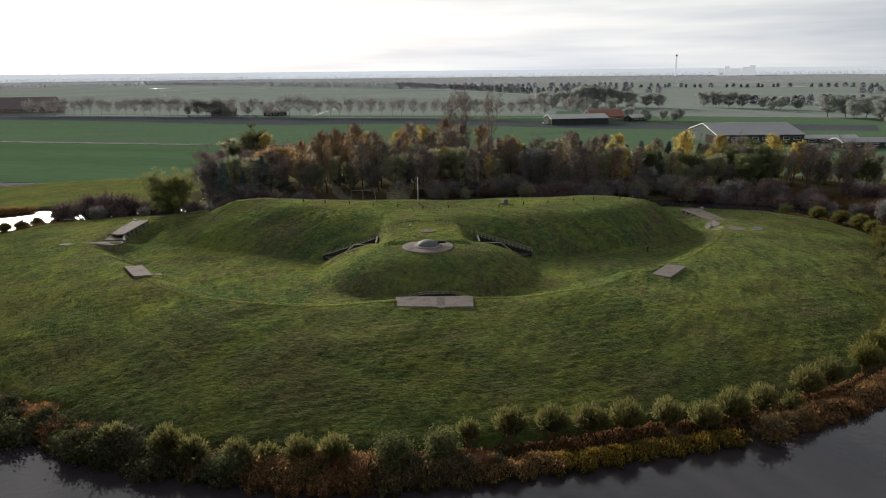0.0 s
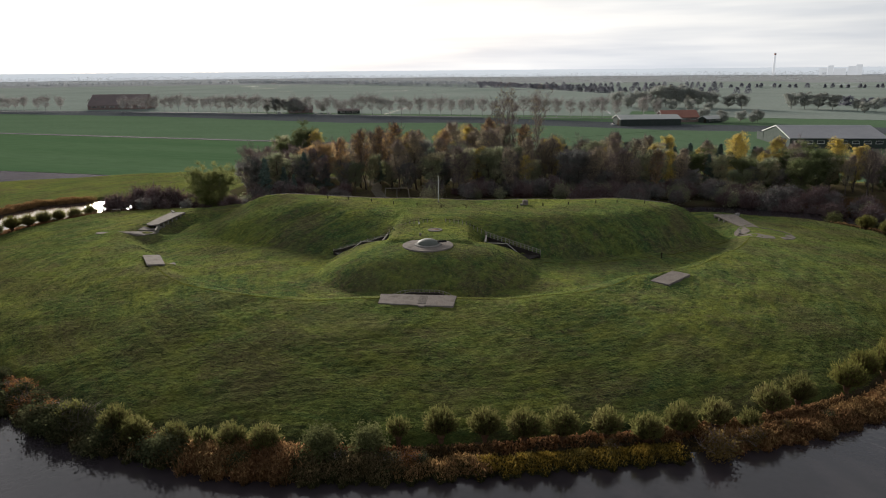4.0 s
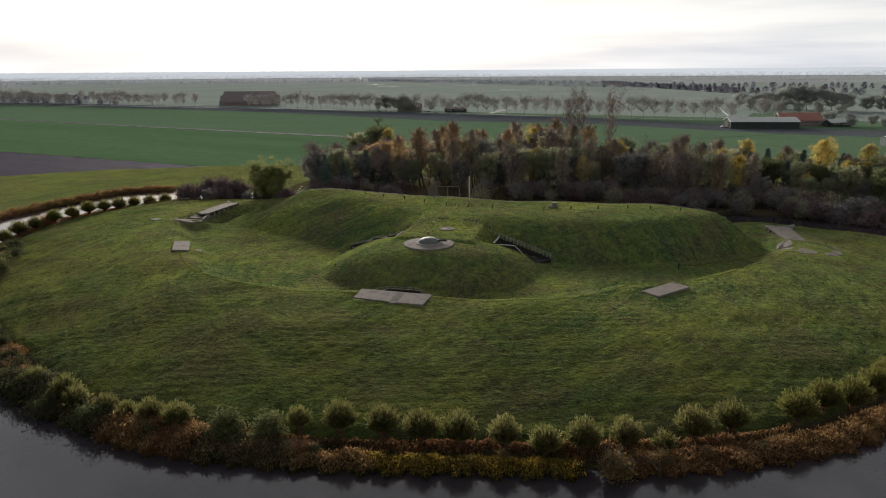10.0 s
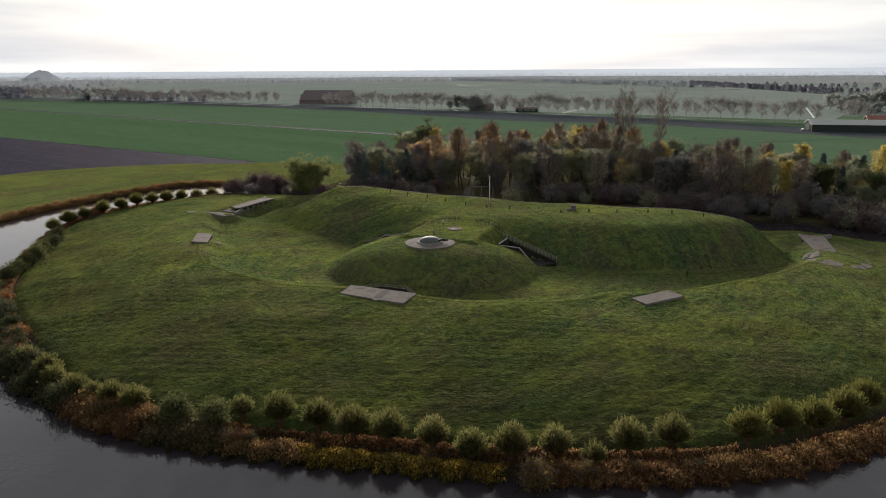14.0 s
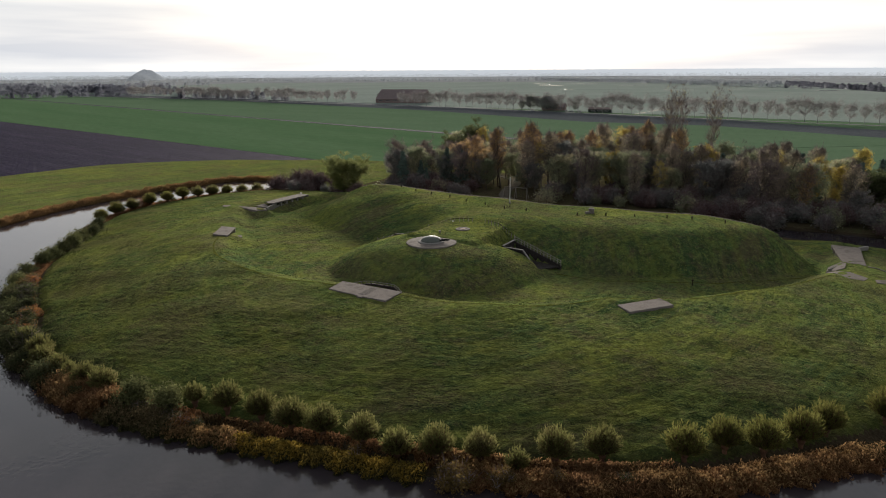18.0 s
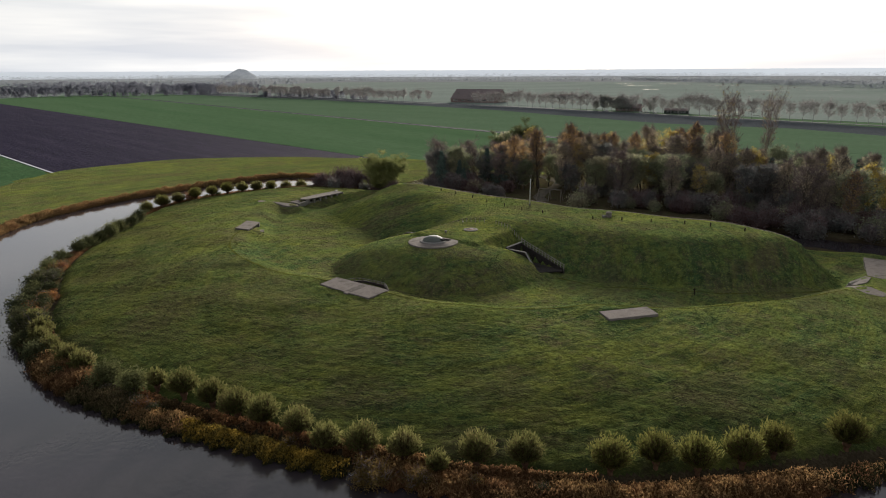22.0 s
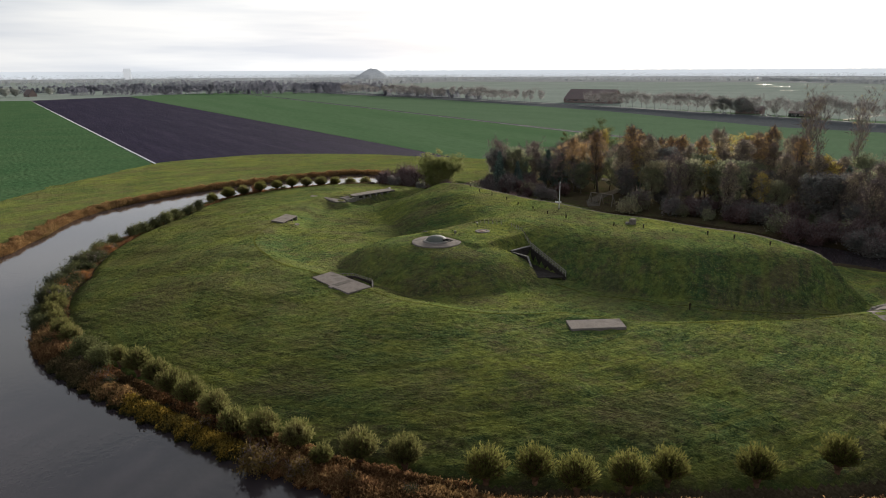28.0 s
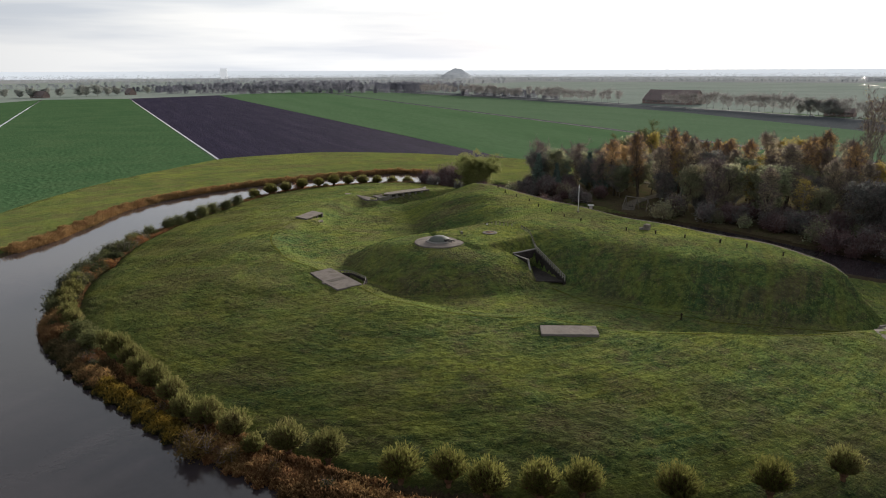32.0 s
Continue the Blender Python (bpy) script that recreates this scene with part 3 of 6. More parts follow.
draped("trodden_path", ridge_line(-101, -178, -1.0), 0.45, M_TRACK, "faint trodden path in the grass along the ridge")
draped("trodden_path", [(22, 9), (30, 8), (40, 12), (50, 18), (60, 26), (65, 30)], 0.5, M_TRACK, "faint trodden path in the hollow")

# added wall round the far edge, glowing pale in place of horizon haze
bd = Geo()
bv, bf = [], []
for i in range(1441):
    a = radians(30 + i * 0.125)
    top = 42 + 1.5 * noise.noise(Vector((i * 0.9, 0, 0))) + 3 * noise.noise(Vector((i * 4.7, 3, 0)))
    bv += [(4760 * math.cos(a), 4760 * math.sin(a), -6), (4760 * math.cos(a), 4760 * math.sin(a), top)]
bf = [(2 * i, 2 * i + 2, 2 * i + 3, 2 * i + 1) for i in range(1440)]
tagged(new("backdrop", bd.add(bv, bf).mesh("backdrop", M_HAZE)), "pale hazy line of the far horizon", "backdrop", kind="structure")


# ---------------------------------------------------------------- leaf and reed materials
L_WILLOW = material("willow_leaves", [(0.096, 0.097, 0.036), (0.135, 0.133, 0.047), (0.149, 0.133, 0.058)], 0.35, 3.0, 0.9, 0.0, 0, 0, 0.2, island=0.16, each=0.12, translucent=0.6)
L_WILLOW_G = material("grey_willow_leaves", [(0.108, 0.111, 0.032), (0.154, 0.147, 0.045)], 0.35, 3.0, 0.9, 0.0, 0, 0, 0.2, island=0.16, each=0.12, translucent=0.6)
# dark, alder and conifer foliage paled in colour, in place of haze over the wood
L_DARK = material("dark_shrub_leaves", [(0.131, 0.147, 0.143), (0.226, 0.231, 0.215), (0.311, 0.254, 0.251)], 0.3, 3.0, 0.9, 0.03, 0, 0, 0.25, island=0.4, each=0.2, translucent=0.45)
L_ALDER = material("alder_leaves", [(0.222, 0.270, 0.161), (0.337, 0.357, 0.223), (0.481, 0.406, 0.271)], 0.12, 2.0, 0.9, 0.03, 0, 0, 0.25, island=0.4, each=0.25, translucent=0.45)
L_GREEN = material("green_leaves", [(0.085, 0.112, 0.05), (0.129, 0.149, 0.07), (0.155, 0.165, 0.08)], 0.15, 2.0, 0.9, 0.03, 0, 0, 0.25, island=0.4, each=0.2, translucent=0.45)
L_OLIVE = material("olive_leaves", [(0.150, 0.172, 0.066), (0.205, 0.220, 0.086), (0.230, 0.232, 0.098)], 0.15, 2.0, 0.9, 0.03, 0, 0, 0.2, island=0.3, each=0.1, translucent=0.5)
L_YELLOW = material("yellow_leaves", [(0.417, 0.336, 0.101), (0.583, 0.463, 0.135), (0.366, 0.333, 0.110)], 0.15, 2.0, 0.9, 0.03, 0, 0, 0.25, island=0.35, each=0.15, translucent=0.45)
L_ORANGE = material("orange_leaves", [(0.411, 0.281, 0.146), (0.552, 0.377, 0.180), (0.345, 0.256, 0.139)], 0.15, 2.0, 0.9, 0.03, 0, 0, 0.25, island=0.35, each=0.2, translucent=0.45)
L_RUSSET = material("russet_leaves", [(0.373, 0.336, 0.248), (0.488, 0.419, 0.294), (0.314, 0.304, 0.232)], 0.12, 2.0, 0.9, 0.03, 0, 0, 0.25, island=0.4, each=0.2, translucent=0.45)
L_RUST = material("rusty_leaves", [(0.200, 0.095, 0.040), (0.290, 0.135, 0.052), (0.165, 0.085, 0.042)], 0.25, 2.0, 0.9, 0.03, 0, 0, 0.25, island=0.4, each=0.2, translucent=0.4)
L_SHOOT = material("reddish_willow_shoots", [(0.085, 0.050, 0.034), (0.125, 0.070, 0.042)], 0.3, 3.0, 0.9, 0.05, 0, 0, 0.25, island=0.4, each=0.2)
L_SCRUB = material("purple_brown_scrub", [(0.114, 0.074, 0.076), (0.159, 0.101, 0.099), (0.129, 0.089, 0.078)], 0.15, 2.0, 0.9, 0.03, 0, 0, 0.25, island=0.4, each=0.25, translucent=0.35)
L_BUSH = material("dark_bush_leaves", [(0.048, 0.055, 0.03), (0.076, 0.083, 0.041), (0.103, 0.097, 0.053)], 0.3, 3.0, 0.9, 0.0, 0, 0, 0.25, island=0.4, each=0.25, translucent=0.35)
L_BROWNBUSH = material("brown_bush_leaves", [(0.150, 0.102, 0.044), (0.200, 0.138, 0.054), (0.120, 0.092, 0.044)], 0.3, 3.0, 0.9, 0.0, 0, 0, 0.25, island=0.4, each=0.2, translucent=0.35)
L_GREYBUSH = material("grey_bush_leaves", [(0.11, 0.119, 0.053), (0.164, 0.166, 0.074)], 0.35, 3.0, 0.9, 0.0, 0, 0, 0.2, island=0.35, each=0.2, translucent=0.35)
L_TWIG = material("bare_twigs", [(0.192, 0.153, 0.155), (0.256, 0.203, 0.203)], 0.2, 3.0, 0.9, 0.15, 0, 0, 0.25, island=0.4, each=0.25)
# road tree twigs and bark lightened in colour to imitate haze
L_TWIG_G = material("hazed_bare_twigs", [(0.372, 0.372, 0.363), (0.459, 0.449, 0.434)], 0.1, 3.0, 0.9, 0.0, 0, 0, 0.2, island=0.2, each=0.15, translucent=0.4)
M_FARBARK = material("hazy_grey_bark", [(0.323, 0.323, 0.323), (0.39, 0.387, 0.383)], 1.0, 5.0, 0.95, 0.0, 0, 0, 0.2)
L_CONIFER = material("conifer_needles", [(0.088, 0.136, 0.120), (0.146, 0.204, 0.173)], 0.3, 3.0, 0.85, 0.2, 0, 0, 0.3, island=0.4, each=0.2)
# three copies of one wood colour, paler and bluer with distance to imitate haze
L_NEARWOOD = material("near_hazed_wood", [(0.151, 0.158, 0.195), (0.202, 0.204, 0.241)], 0.01, 0.2, 0.95, 0.0, 0, 0, 0.1, island=0.08, translucent=0.5)
L_FARWOOD = material("mid_hazed_wood", [(0.231, 0.255, 0.287), (0.280, 0.302, 0.333)], 0.01, 0.2, 0.95, 0.0, 0, 0, 0.15, island=0.15, translucent=0.5)
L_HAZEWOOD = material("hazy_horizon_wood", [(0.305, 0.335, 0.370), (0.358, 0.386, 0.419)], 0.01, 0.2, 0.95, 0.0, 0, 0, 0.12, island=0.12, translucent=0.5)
# farm trees carry haze as a pale leaf colour
L_FARTREE = material("hazed_farm_leaves", [(0.338, 0.356, 0.333), (0.419, 0.432, 0.402)], 0.05, 0.5, 0.9, 0.1, 0, 0, 0.2, island=0.3, each=0.2, translucent=0.3)
L_ROUGH = material("rough_slope_herbs", [(0.041, 0.084, 0.038), (0.069, 0.111, 0.049), (0.099, 0.111, 0.061), (0.132, 0.116, 0.078)], 0.12, 2.0, 0.97, 0.0, 0, 0, 0.4, island=0.12, translucent=0.0)


# ---------------------------------------------------------------- plants
def leaf_quads(rng, centres, size, flat=0.5, tall=1.5):
    """Small rhombic leaves or leaf sprays round the given centres."""
    c = np.asarray(centres, dtype=float)
    k = len(c)
    a = rng.normal(size=(k, 3))
    a[:, 2] *= flat
    a /= np.linalg.norm(a, axis=1)[:, None]
    b = np.cross(a, rng.normal(size=(k, 3)))
    b /= np.linalg.norm(b, axis=1)[:, None]
    s = size * rng.uniform(0.6, 1.35, (k, 1))
    v = np.stack([c - a * s * tall * 0.5, c + b * s * 0.42, c + a * s * tall * 0.5, c - b * s * 0.42], 1).reshape(-1, 3)
    return v, np.arange(4 * k).reshape(-1, 4)


def blade_quads(rng, roots, tips, width):
    """Thin flat blades from roots to tips."""
    r, t = np.asarray(roots, dtype=float), np.asarray(tips, dtype=float)
    k = len(r)
    side = np.cross(t - r, rng.normal(size=(k, 3)))
    side /= np.linalg.norm(side, axis=1)[:, None] + 1e-9
    w = np.asarray(width).reshape(-1, 1) if np.ndim(width) else width
    m = r * 0.4 + t * 0.6
    v = np.stack([r - side * w * 0.4, r + side * w * 0.4, m + side * w * 0.5 + (t - m) * 0.1, t, m - side * w * 0.5], 1)
    v = v[:, [0, 1, 2, 3, 4]].reshape(-1, 3)
    return v, np.arange(5 * k).reshape(-1, 5)


SHAPES = {
    "round": lambda f: math.sqrt(max(0.05, 1 - (2 * f - 0.9) ** 2)),
    "oval": lambda f: max(0.12, math.sin(math.pi * min(1, f * 0.92 + 0.1)) ** 0.7),
    "poplar": lambda f: max(0.1, math.sin(math.pi * min(1, f * 0.9 + 0.14)) ** 0.6) * 0.9,
    "cone": lambda f: max(0.05, 1.0 - f),
    "vase": lambda f: 0.45 + 0.6 * f,
}


def tree_meshes(seed, h, width, base, shape, leaf_mat, bark_mat, leaves=2600, leaf=0.42, limbs=18, twigs=0, lift=38, spread=0.7, trunk_r=0.0, stems=1):
    """Trunk with limbs, and a crown of many small leaves round the limbs' ends. Returns both meshes."""
    rng = np.random.default_rng(seed)
    g = Geo()
    anchors, dirs = [], []
    tr = trunk_r or h * 0.016
    for st in range(stems):
        off = Vector((rng.normal() * 0.25, rng.normal() * 0.25, 0)) * (1 if stems > 1 else 0)
        lean = Vector((rng.normal() * 0.05, rng.normal() * 0.05, 0)) * (3 if stems > 1 else 1)
        spine = [off + Vector((lean.x * z + rng.normal() * 0.012 * h * (i > 0), lean.y * z + rng.normal() * 0.012 * h * (i > 0), z)) for i, z in enumerate(np.linspace(-0.3, h * 0.94, 8))]
        g.tube(spine, [tr * (1.25 if i == 0 else 1 - 0.115 * i) for i in range(8)], 7)
        per = max(3, limbs // stems)
        for i in range(per):
            f = (i + rng.uniform(0.2, 0.8)) / per
            z = h * (base + (0.93 - base) * f)
            k = min(6, int((z + 0.3) / (h * 0.94 + 0.3) * 7))
            u = ((z + 0.3) / (h * 0.94 + 0.3) * 7) - k
            p = spine[k].lerp(spine[k + 1], min(1, max(0, u)))
            az = i * 2.4 + rng.uniform(-0.5, 0.5) + st * 1.7
            ln = width * 0.5 * SHAPES[shape](f) * rng.uniform(0.75, 1.12)
            el = radians(lift + rng.uniform(-14, 14))
            d = Vector((math.cos(az) * math.cos(el), math.sin(az) * math.cos(el), math.sin(el)))
            ln = ln / max(0.35, math.cos(el))
            mid = p + d * ln * 0.55 + Vector((0, 0, rng.normal() * 0.04 * ln))
            tip = p + d * ln + Vector((0, 0, rng.normal() * 0.08 * ln))
            r0 = tr * (0.42 - 0.25 * f)
            g.tube([p, mid, tip], [r0, r0 * 0.6, r0 * 0.15], 4, False)
            for q in (0.45, 0.65, 0.85, 1.0):
                c = p.lerp(tip, q)
                anchors.append(c)
                dirs.append(d)
                for _ in range(2):
                    e = (d + Vector(rng.normal(size=3) * 0.7)).normalized()
                    t2 = c + e * ln * rng.uniform(0.18, 0.42)
                    g.tube([c, t2], [r0 * 0.3, r0 * 0.08], 3, False)
                    anchors.append(t2)
                    dirs.append(e)
        anchors.append(spine[-1])
        dirs.append(Vector((0, 0, 1)))
    trunk = g.mesh("trunk", bark_mat, True)
    A, Dv = np.array([tuple(a) for a in anchors]), np.array([tuple(a) for a in dirs])
    parts_v, parts_f, o = [], [], 0
    crown = None
    if leaves:
        leaves = int(leaves * 2.2)
        leaf = leaf * 0.66
        pick = rng.integers(0, len(A), leaves)
        c = A[pick] + rng.normal(size=(leaves, 3)) * spread * np.array([0.62, 0.62, 0.5])
        v, f = leaf_quads(rng, c, leaf)
        crown = np_mesh("crown", v, f, leaf_mat)
    if twigs:
        pick = rng.integers(0, len(A), twigs)
        root = A[pick] + rng.normal(size=(twigs, 3)) * spread * 0.35
        d = Dv[pick] * 0.7 + rng.normal(size=(twigs, 3)) * 0.5 + np.array([0, 0, 0.35])
        tip = root + d * rng.uniform(0.5, 1.5, (twigs, 1)) * spread * 1.4
        v, f = blade_quads(rng, root, tip, 0.05 * max(0.6, h / 14))
        tw = np_mesh("branchwork", v, f, L_TWIG)
        return trunk, crown, tw
    return trunk, crown, None


PROTOS = {}


def plant(kind, x, y, scale=1.0, rz=0.0, z=None, label=None, squash=1.0):
    """Sets one tree or shrub; the first of a kind is built, the others are copies of it."""
    name, lab, cat, grp, make = KINDS[kind]
    if z is None:
        z = float(land(x, y)) - 0.05
    if kind not in PROTOS:
        ob = thing(name, lab, cat, group=grp)
        for nm, me in make():
            tagged(part(nm, me, ob), kind="" if nm in ("trunk", "stem") else "stuff")
        PROTOS[kind] = ob
        ob.matrix_basis = pose(x, y, z, 0, 0, rz)
    else:
        ob = copy_thing(PROTOS[kind], pose(x, y, z, 0, 0, rz) @ Matrix.Diagonal((scale, scale, scale * squash, 1)))
    if label:
        tagged(ob, label)
    return ob


def from_tree(*a, **k):
    def make():
        t, c, w = tree_meshes(*a, **k)
        return [(n, m) for n, m in (("trunk", t), ("crown", c), ("branchwork", w)) if m]
    return make


def pollard(seed, leaf_mat, shoots=520, r=1.42):
    """A pollarded willow: short thick trunk, knobbly head, a ball of upright shoots with narrow leaves."""
    def make():
        rng = np.random.default_rng(seed)
        g = Geo()
        g.tube([(0, 0, -0.3), (0.03, 0.02, 0.15), (0.0, 0.05, 0.4), (0.02, 0, 0.6)], [0.34, 0.28, 0.27, 0.36], 9)
        g.tube([(0, 0, 0.5), (0.05, 0, 0.8), (0, 0, 1.05)], [0.40, 0.46, 0.2], 9)
        trunk = g.mesh("trunk", L_SHOOT, True)
        az = rng.uniform(0, math.tau, shoots)
        el = np.radians(90 - 70 * rng.random(shoots) ** 0.60)
        d = np.stack([np.cos(az) * np.cos(el), np.sin(az) * np.cos(el), np.sin(el)], 1)
        root = np.array([0, 0, 0.75]) + d * 0.3
        ln = 1.26 * r * rng.uniform(0.72, 1.14, (shoots, 1)) * (0.92 + 0.30 * np.sin(el))[:, None]
        tip = root + d * ln * np.array([0.94, 0.94, 1.0]) + np.array([0, 0, 0.22])
        v, f = blade_quads(rng, root, tip, 0.05)
        sh = np_mesh("shoot_ball", v, f, L_SHOOT)
        t = rng.uniform(0.12, 1.0, (shoots * 7, 1)) ** 0.7
        pick = np.repeat(np.arange(shoots), 7)
        c = root[pick] * (1 - t) + tip[pick] * t + rng.normal(size=(shoots * 7, 3)) * 0.07
        out = d[pick] * 0.8 + rng.normal(size=(shoots * 7, 3)) * 0.38 + np.array([0, 0, 0.35])
        v, f = blade_quads(rng, c, c + out * rng.uniform(0.16, 0.34, (shoots * 7, 1)), 0.075)
        leaf_me = np_mesh("crown", v, f, leaf_mat)
        return [("trunk", trunk), ("shoot_ball", sh), ("crown", leaf_me)]
    return make


def shrub(seed, leaf_mat, r=1.5, h=2.4, n=2200, leaf=0.2, twiggy=0):
    """A many-stemmed bush with an uneven outline."""
    def make():
        rng = np.random.default_rng(seed)
        g = Geo()
        k = 16
        az = rng.uniform(0, math.tau, k)
        tips = []
        for i in range(k):
            q = rng.uniform(0.3, 1.0)
            t = Vector((math.cos(az[i]) * r * q, math.sin(az[i]) * r * q, h * (1 - 0.55 * q * q) * rng.uniform(0.7, 1.05)))
            m = t * 0.5 + Vector((0, 0, 0.1 * h))
            g.tube([(0, 0, -0.15), m, t], [0.07, 0.045, 0.015], 4, False)
            tips += [t, m, (m + t) / 2, t * 0.8]
        T = np.array([tuple(t) for t in tips])
        c = T[rng.integers(0, len(T), n)] + rng.normal(size=(n, 3)) * np.array([0.24 * r, 0.24 * r, 0.16 * h])
        c[:, 2] = np.abs(c[:, 2] - 0.05) + 0.05
        v, f = leaf_quads(rng, c, leaf, 0.8, 1.6)
        out = [("stem", g.mesh("stem", M_BARK)), ("crown", np_mesh("crown", v, f, leaf_mat))]
        if twiggy:
            root = T[rng.integers(0, len(T), twiggy)]
            tip = root + rng.normal(size=(twiggy, 3)) * 0.3 * r + np.array([0, 0, 0.35 * h * 0.5])
            v, f = blade_quads(rng, root, tip, 0.05)
            out.append(("branchwork", np_mesh("branchwork", v, f, L_TWIG)))
        return out
    return make


KINDS = {
    "pollard_a": ("pollard_willow", "pollard willow with a round olive-yellow crown on the shore", "tree", "pollard willows along the shore", pollard(1, L_WILLOW)),
    "pollard_b": ("pollard_willow", "pollard willow with a full olive crown on the shore", "tree", "pollard willows along the shore", pollard(2, L_WILLOW, 600, 1.55)),
    "pollard_c": ("pollard_willow", "pollard willow with a grey-green crown on the shore", "tree", "pollard willows along the shore", pollard(3, L_WILLOW_G, 620, 1.68)),
    "pollard_d": ("pollard_willow", "small thin pollard willow with a sparse crown", "tree", "pollard willows along the shore", pollard(4, L_WILLOW, 240, 1.1)),
    "bush_dark": ("bush", "dark green rounded bush at the water's edge", "bush", "bushes at the water", shrub(11, L_BUSH, 2.2, 3.3, 3200)),
    "bush_grey": ("bush", "grey-green willow bush at the water's edge", "bush", "bushes at the water", shrub(12, L_GREYBUSH, 2.0, 3.0, 3000)),
    "bush_brown": ("bush", "ochre-brown bush leaning over the water", "bush", "bushes at the water", shrub(13, L_BROWNBUSH, 1.9, 3.2, 2400, 0.18, 300)),
    "bush_olive": ("bush", "low olive-brown bush at the waterline", "bush", "bushes at the water", shrub(18, L_BUSH, 2.3, 3.2, 2800, 0.19, 200)),
    "bush_rust": ("bush", "rust-orange autumn bush at the waterline", "bush", "bushes at the water", shrub(19, L_RUST, 2.2, 3.0, 3000, 0.16, 250)),
    "scrub_bare": ("shrub", "leafless purple-brown shrub by the water", "bush", "shrubs along the wood's edge", shrub(14, L_SCRUB, 2.6, 4.4, 1500, 0.26, 1400)),
    "scrub_dark": ("shrub", "dark half-bare shrub under the trees", "bush", "shrubs along the wood's edge", shrub(15, L_DARK, 2.6, 4.2, 1900, 0.30, 800)),
    "scrub_olive": ("shrub", "olive-brown shrub along the wood's edge", "bush", "shrubs along the wood's edge", shrub(16, L_ALDER, 2.4, 4.0, 2200, 0.28, 500)),
    "scrub_russet": ("shrub", "reddish-brown autumn shrub by the water", "bush", "shrubs along the wood's edge", shrub(17, L_SCRUB, 2.2, 3.4, 2200, 0.25, 500)),
    "alder_a": ("alder_tree", "dark green alder with a broken crown", "tree", "trees of the wood", from_tree(21, 13, 7.0, 0.2, "oval", L_ALDER, M_BARK, 3200, 0.42, 26, 600)),
    "alder_b": ("alder_tree", "dark alder tree with half its leaves gone", "tree", "trees of the wood", from_tree(22, 12, 6.5, 0.15, "round", L_DARK, M_BARK, 2800, 0.42, 24, 900)),
    "maple": ("broadleaf_tree", "broad green tree turning yellow", "tree", "trees of the wood", from_tree(23, 11, 8.5, 0.15, "round", L_GREEN, M_BARK, 6500, 0.42, 34, 300)),
    "solitary": ("broadleaf_tree", "single rounded olive-green tree on the shore", "tree", "trees of the wood", from_tree(35, 11.0, 11.5, 0.12, "round", L_OLIVE, M_BARK, 17000, 0.38, 46, 500)),
    "oak": ("broadleaf_tree", "orange-leaved autumn tree in the wood", "tree", "trees of the wood", from_tree(24, 14, 8.0, 0.2, "oval", L_ORANGE, M_BARK, 3000, 0.40, 28, 600)),
    "poplar_russet": ("poplar_tree", "slender poplar with thin russet leaves and bare twigs", "tree", "trees of the wood", from_tree(25, 17, 4.6, 0.22, "poplar", L_RUSSET, M_BARK, 1900, 0.34, 34, 2200, 52, 0.55)),
    "poplar_orange": ("poplar_tree", "slender poplar with thin orange-brown leaves", "tree", "trees of the wood", from_tree(26, 18, 4.4, 0.25, "poplar", L_ORANGE, M_BARK, 1700, 0.34, 34, 2000, 52, 0.55)),
    "poplar_yellow": ("poplar_tree", "poplar with clear yellow leaves", "tree", "trees of the wood", from_tree(27, 16, 5.4, 0.2, "poplar", L_YELLOW, M_BARK, 2600, 0.38, 32, 700, 50, 0.6)),
    "birch": ("birch_tree", "birch with a white trunk and thin yellow leaves", "tree", "trees of the wood", from_tree(28, 16, 5.0, 0.3, "oval", L_YELLOW, M_BIRCH, 1300, 0.32, 26, 1300, 40, 0.6, 0.2)),
    "bare": ("bare_tree", "leafless grey-brown tree standing in the wood", "tree", "trees of the wood", from_tree(29, 14, 6.5, 0.2, "oval", L_RUSSET, M_BARK, 500, 0.32, 32, 3200, 48, 0.65)),
    "tall_poplar": ("poplar_tree", "very tall leafless poplar with upswept branches", "tree", "trees of the wood", from_tree(30, 27, 5.6, 0.3, "vase", L_YELLOW, M_PALEBARK, 160, 0.3, 30, 1500, 68, 0.7, 0.24, 2)),
    "conifer": ("conifer_tree", "dark green pointed conifer in the wood", "tree", "trees of the wood", from_tree(31, 13, 5.2, 0.08, "cone", L_CONIFER, M_BARK, 3400, 0.40, 44, 0, 8, 0.4)),
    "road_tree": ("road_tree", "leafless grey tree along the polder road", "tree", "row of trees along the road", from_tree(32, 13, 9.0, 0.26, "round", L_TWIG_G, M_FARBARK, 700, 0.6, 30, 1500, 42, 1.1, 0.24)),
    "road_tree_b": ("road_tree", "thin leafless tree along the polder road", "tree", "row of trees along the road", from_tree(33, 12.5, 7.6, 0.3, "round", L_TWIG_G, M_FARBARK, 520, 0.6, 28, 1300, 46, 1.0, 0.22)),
    "farm_tree": ("farm_tree", "large tree in haze-paled colours round the farmyards", "tree", "trees round the farms", from_tree(34, 14, 11.0, 0.15, "round", L_FARTREE, M_BARK, 2600, 0.8, 28, 500, 38, 1.0)),
}

rng = np.random.default_rng(7)


def turn():
    return float(rng.uniform(0, 360))


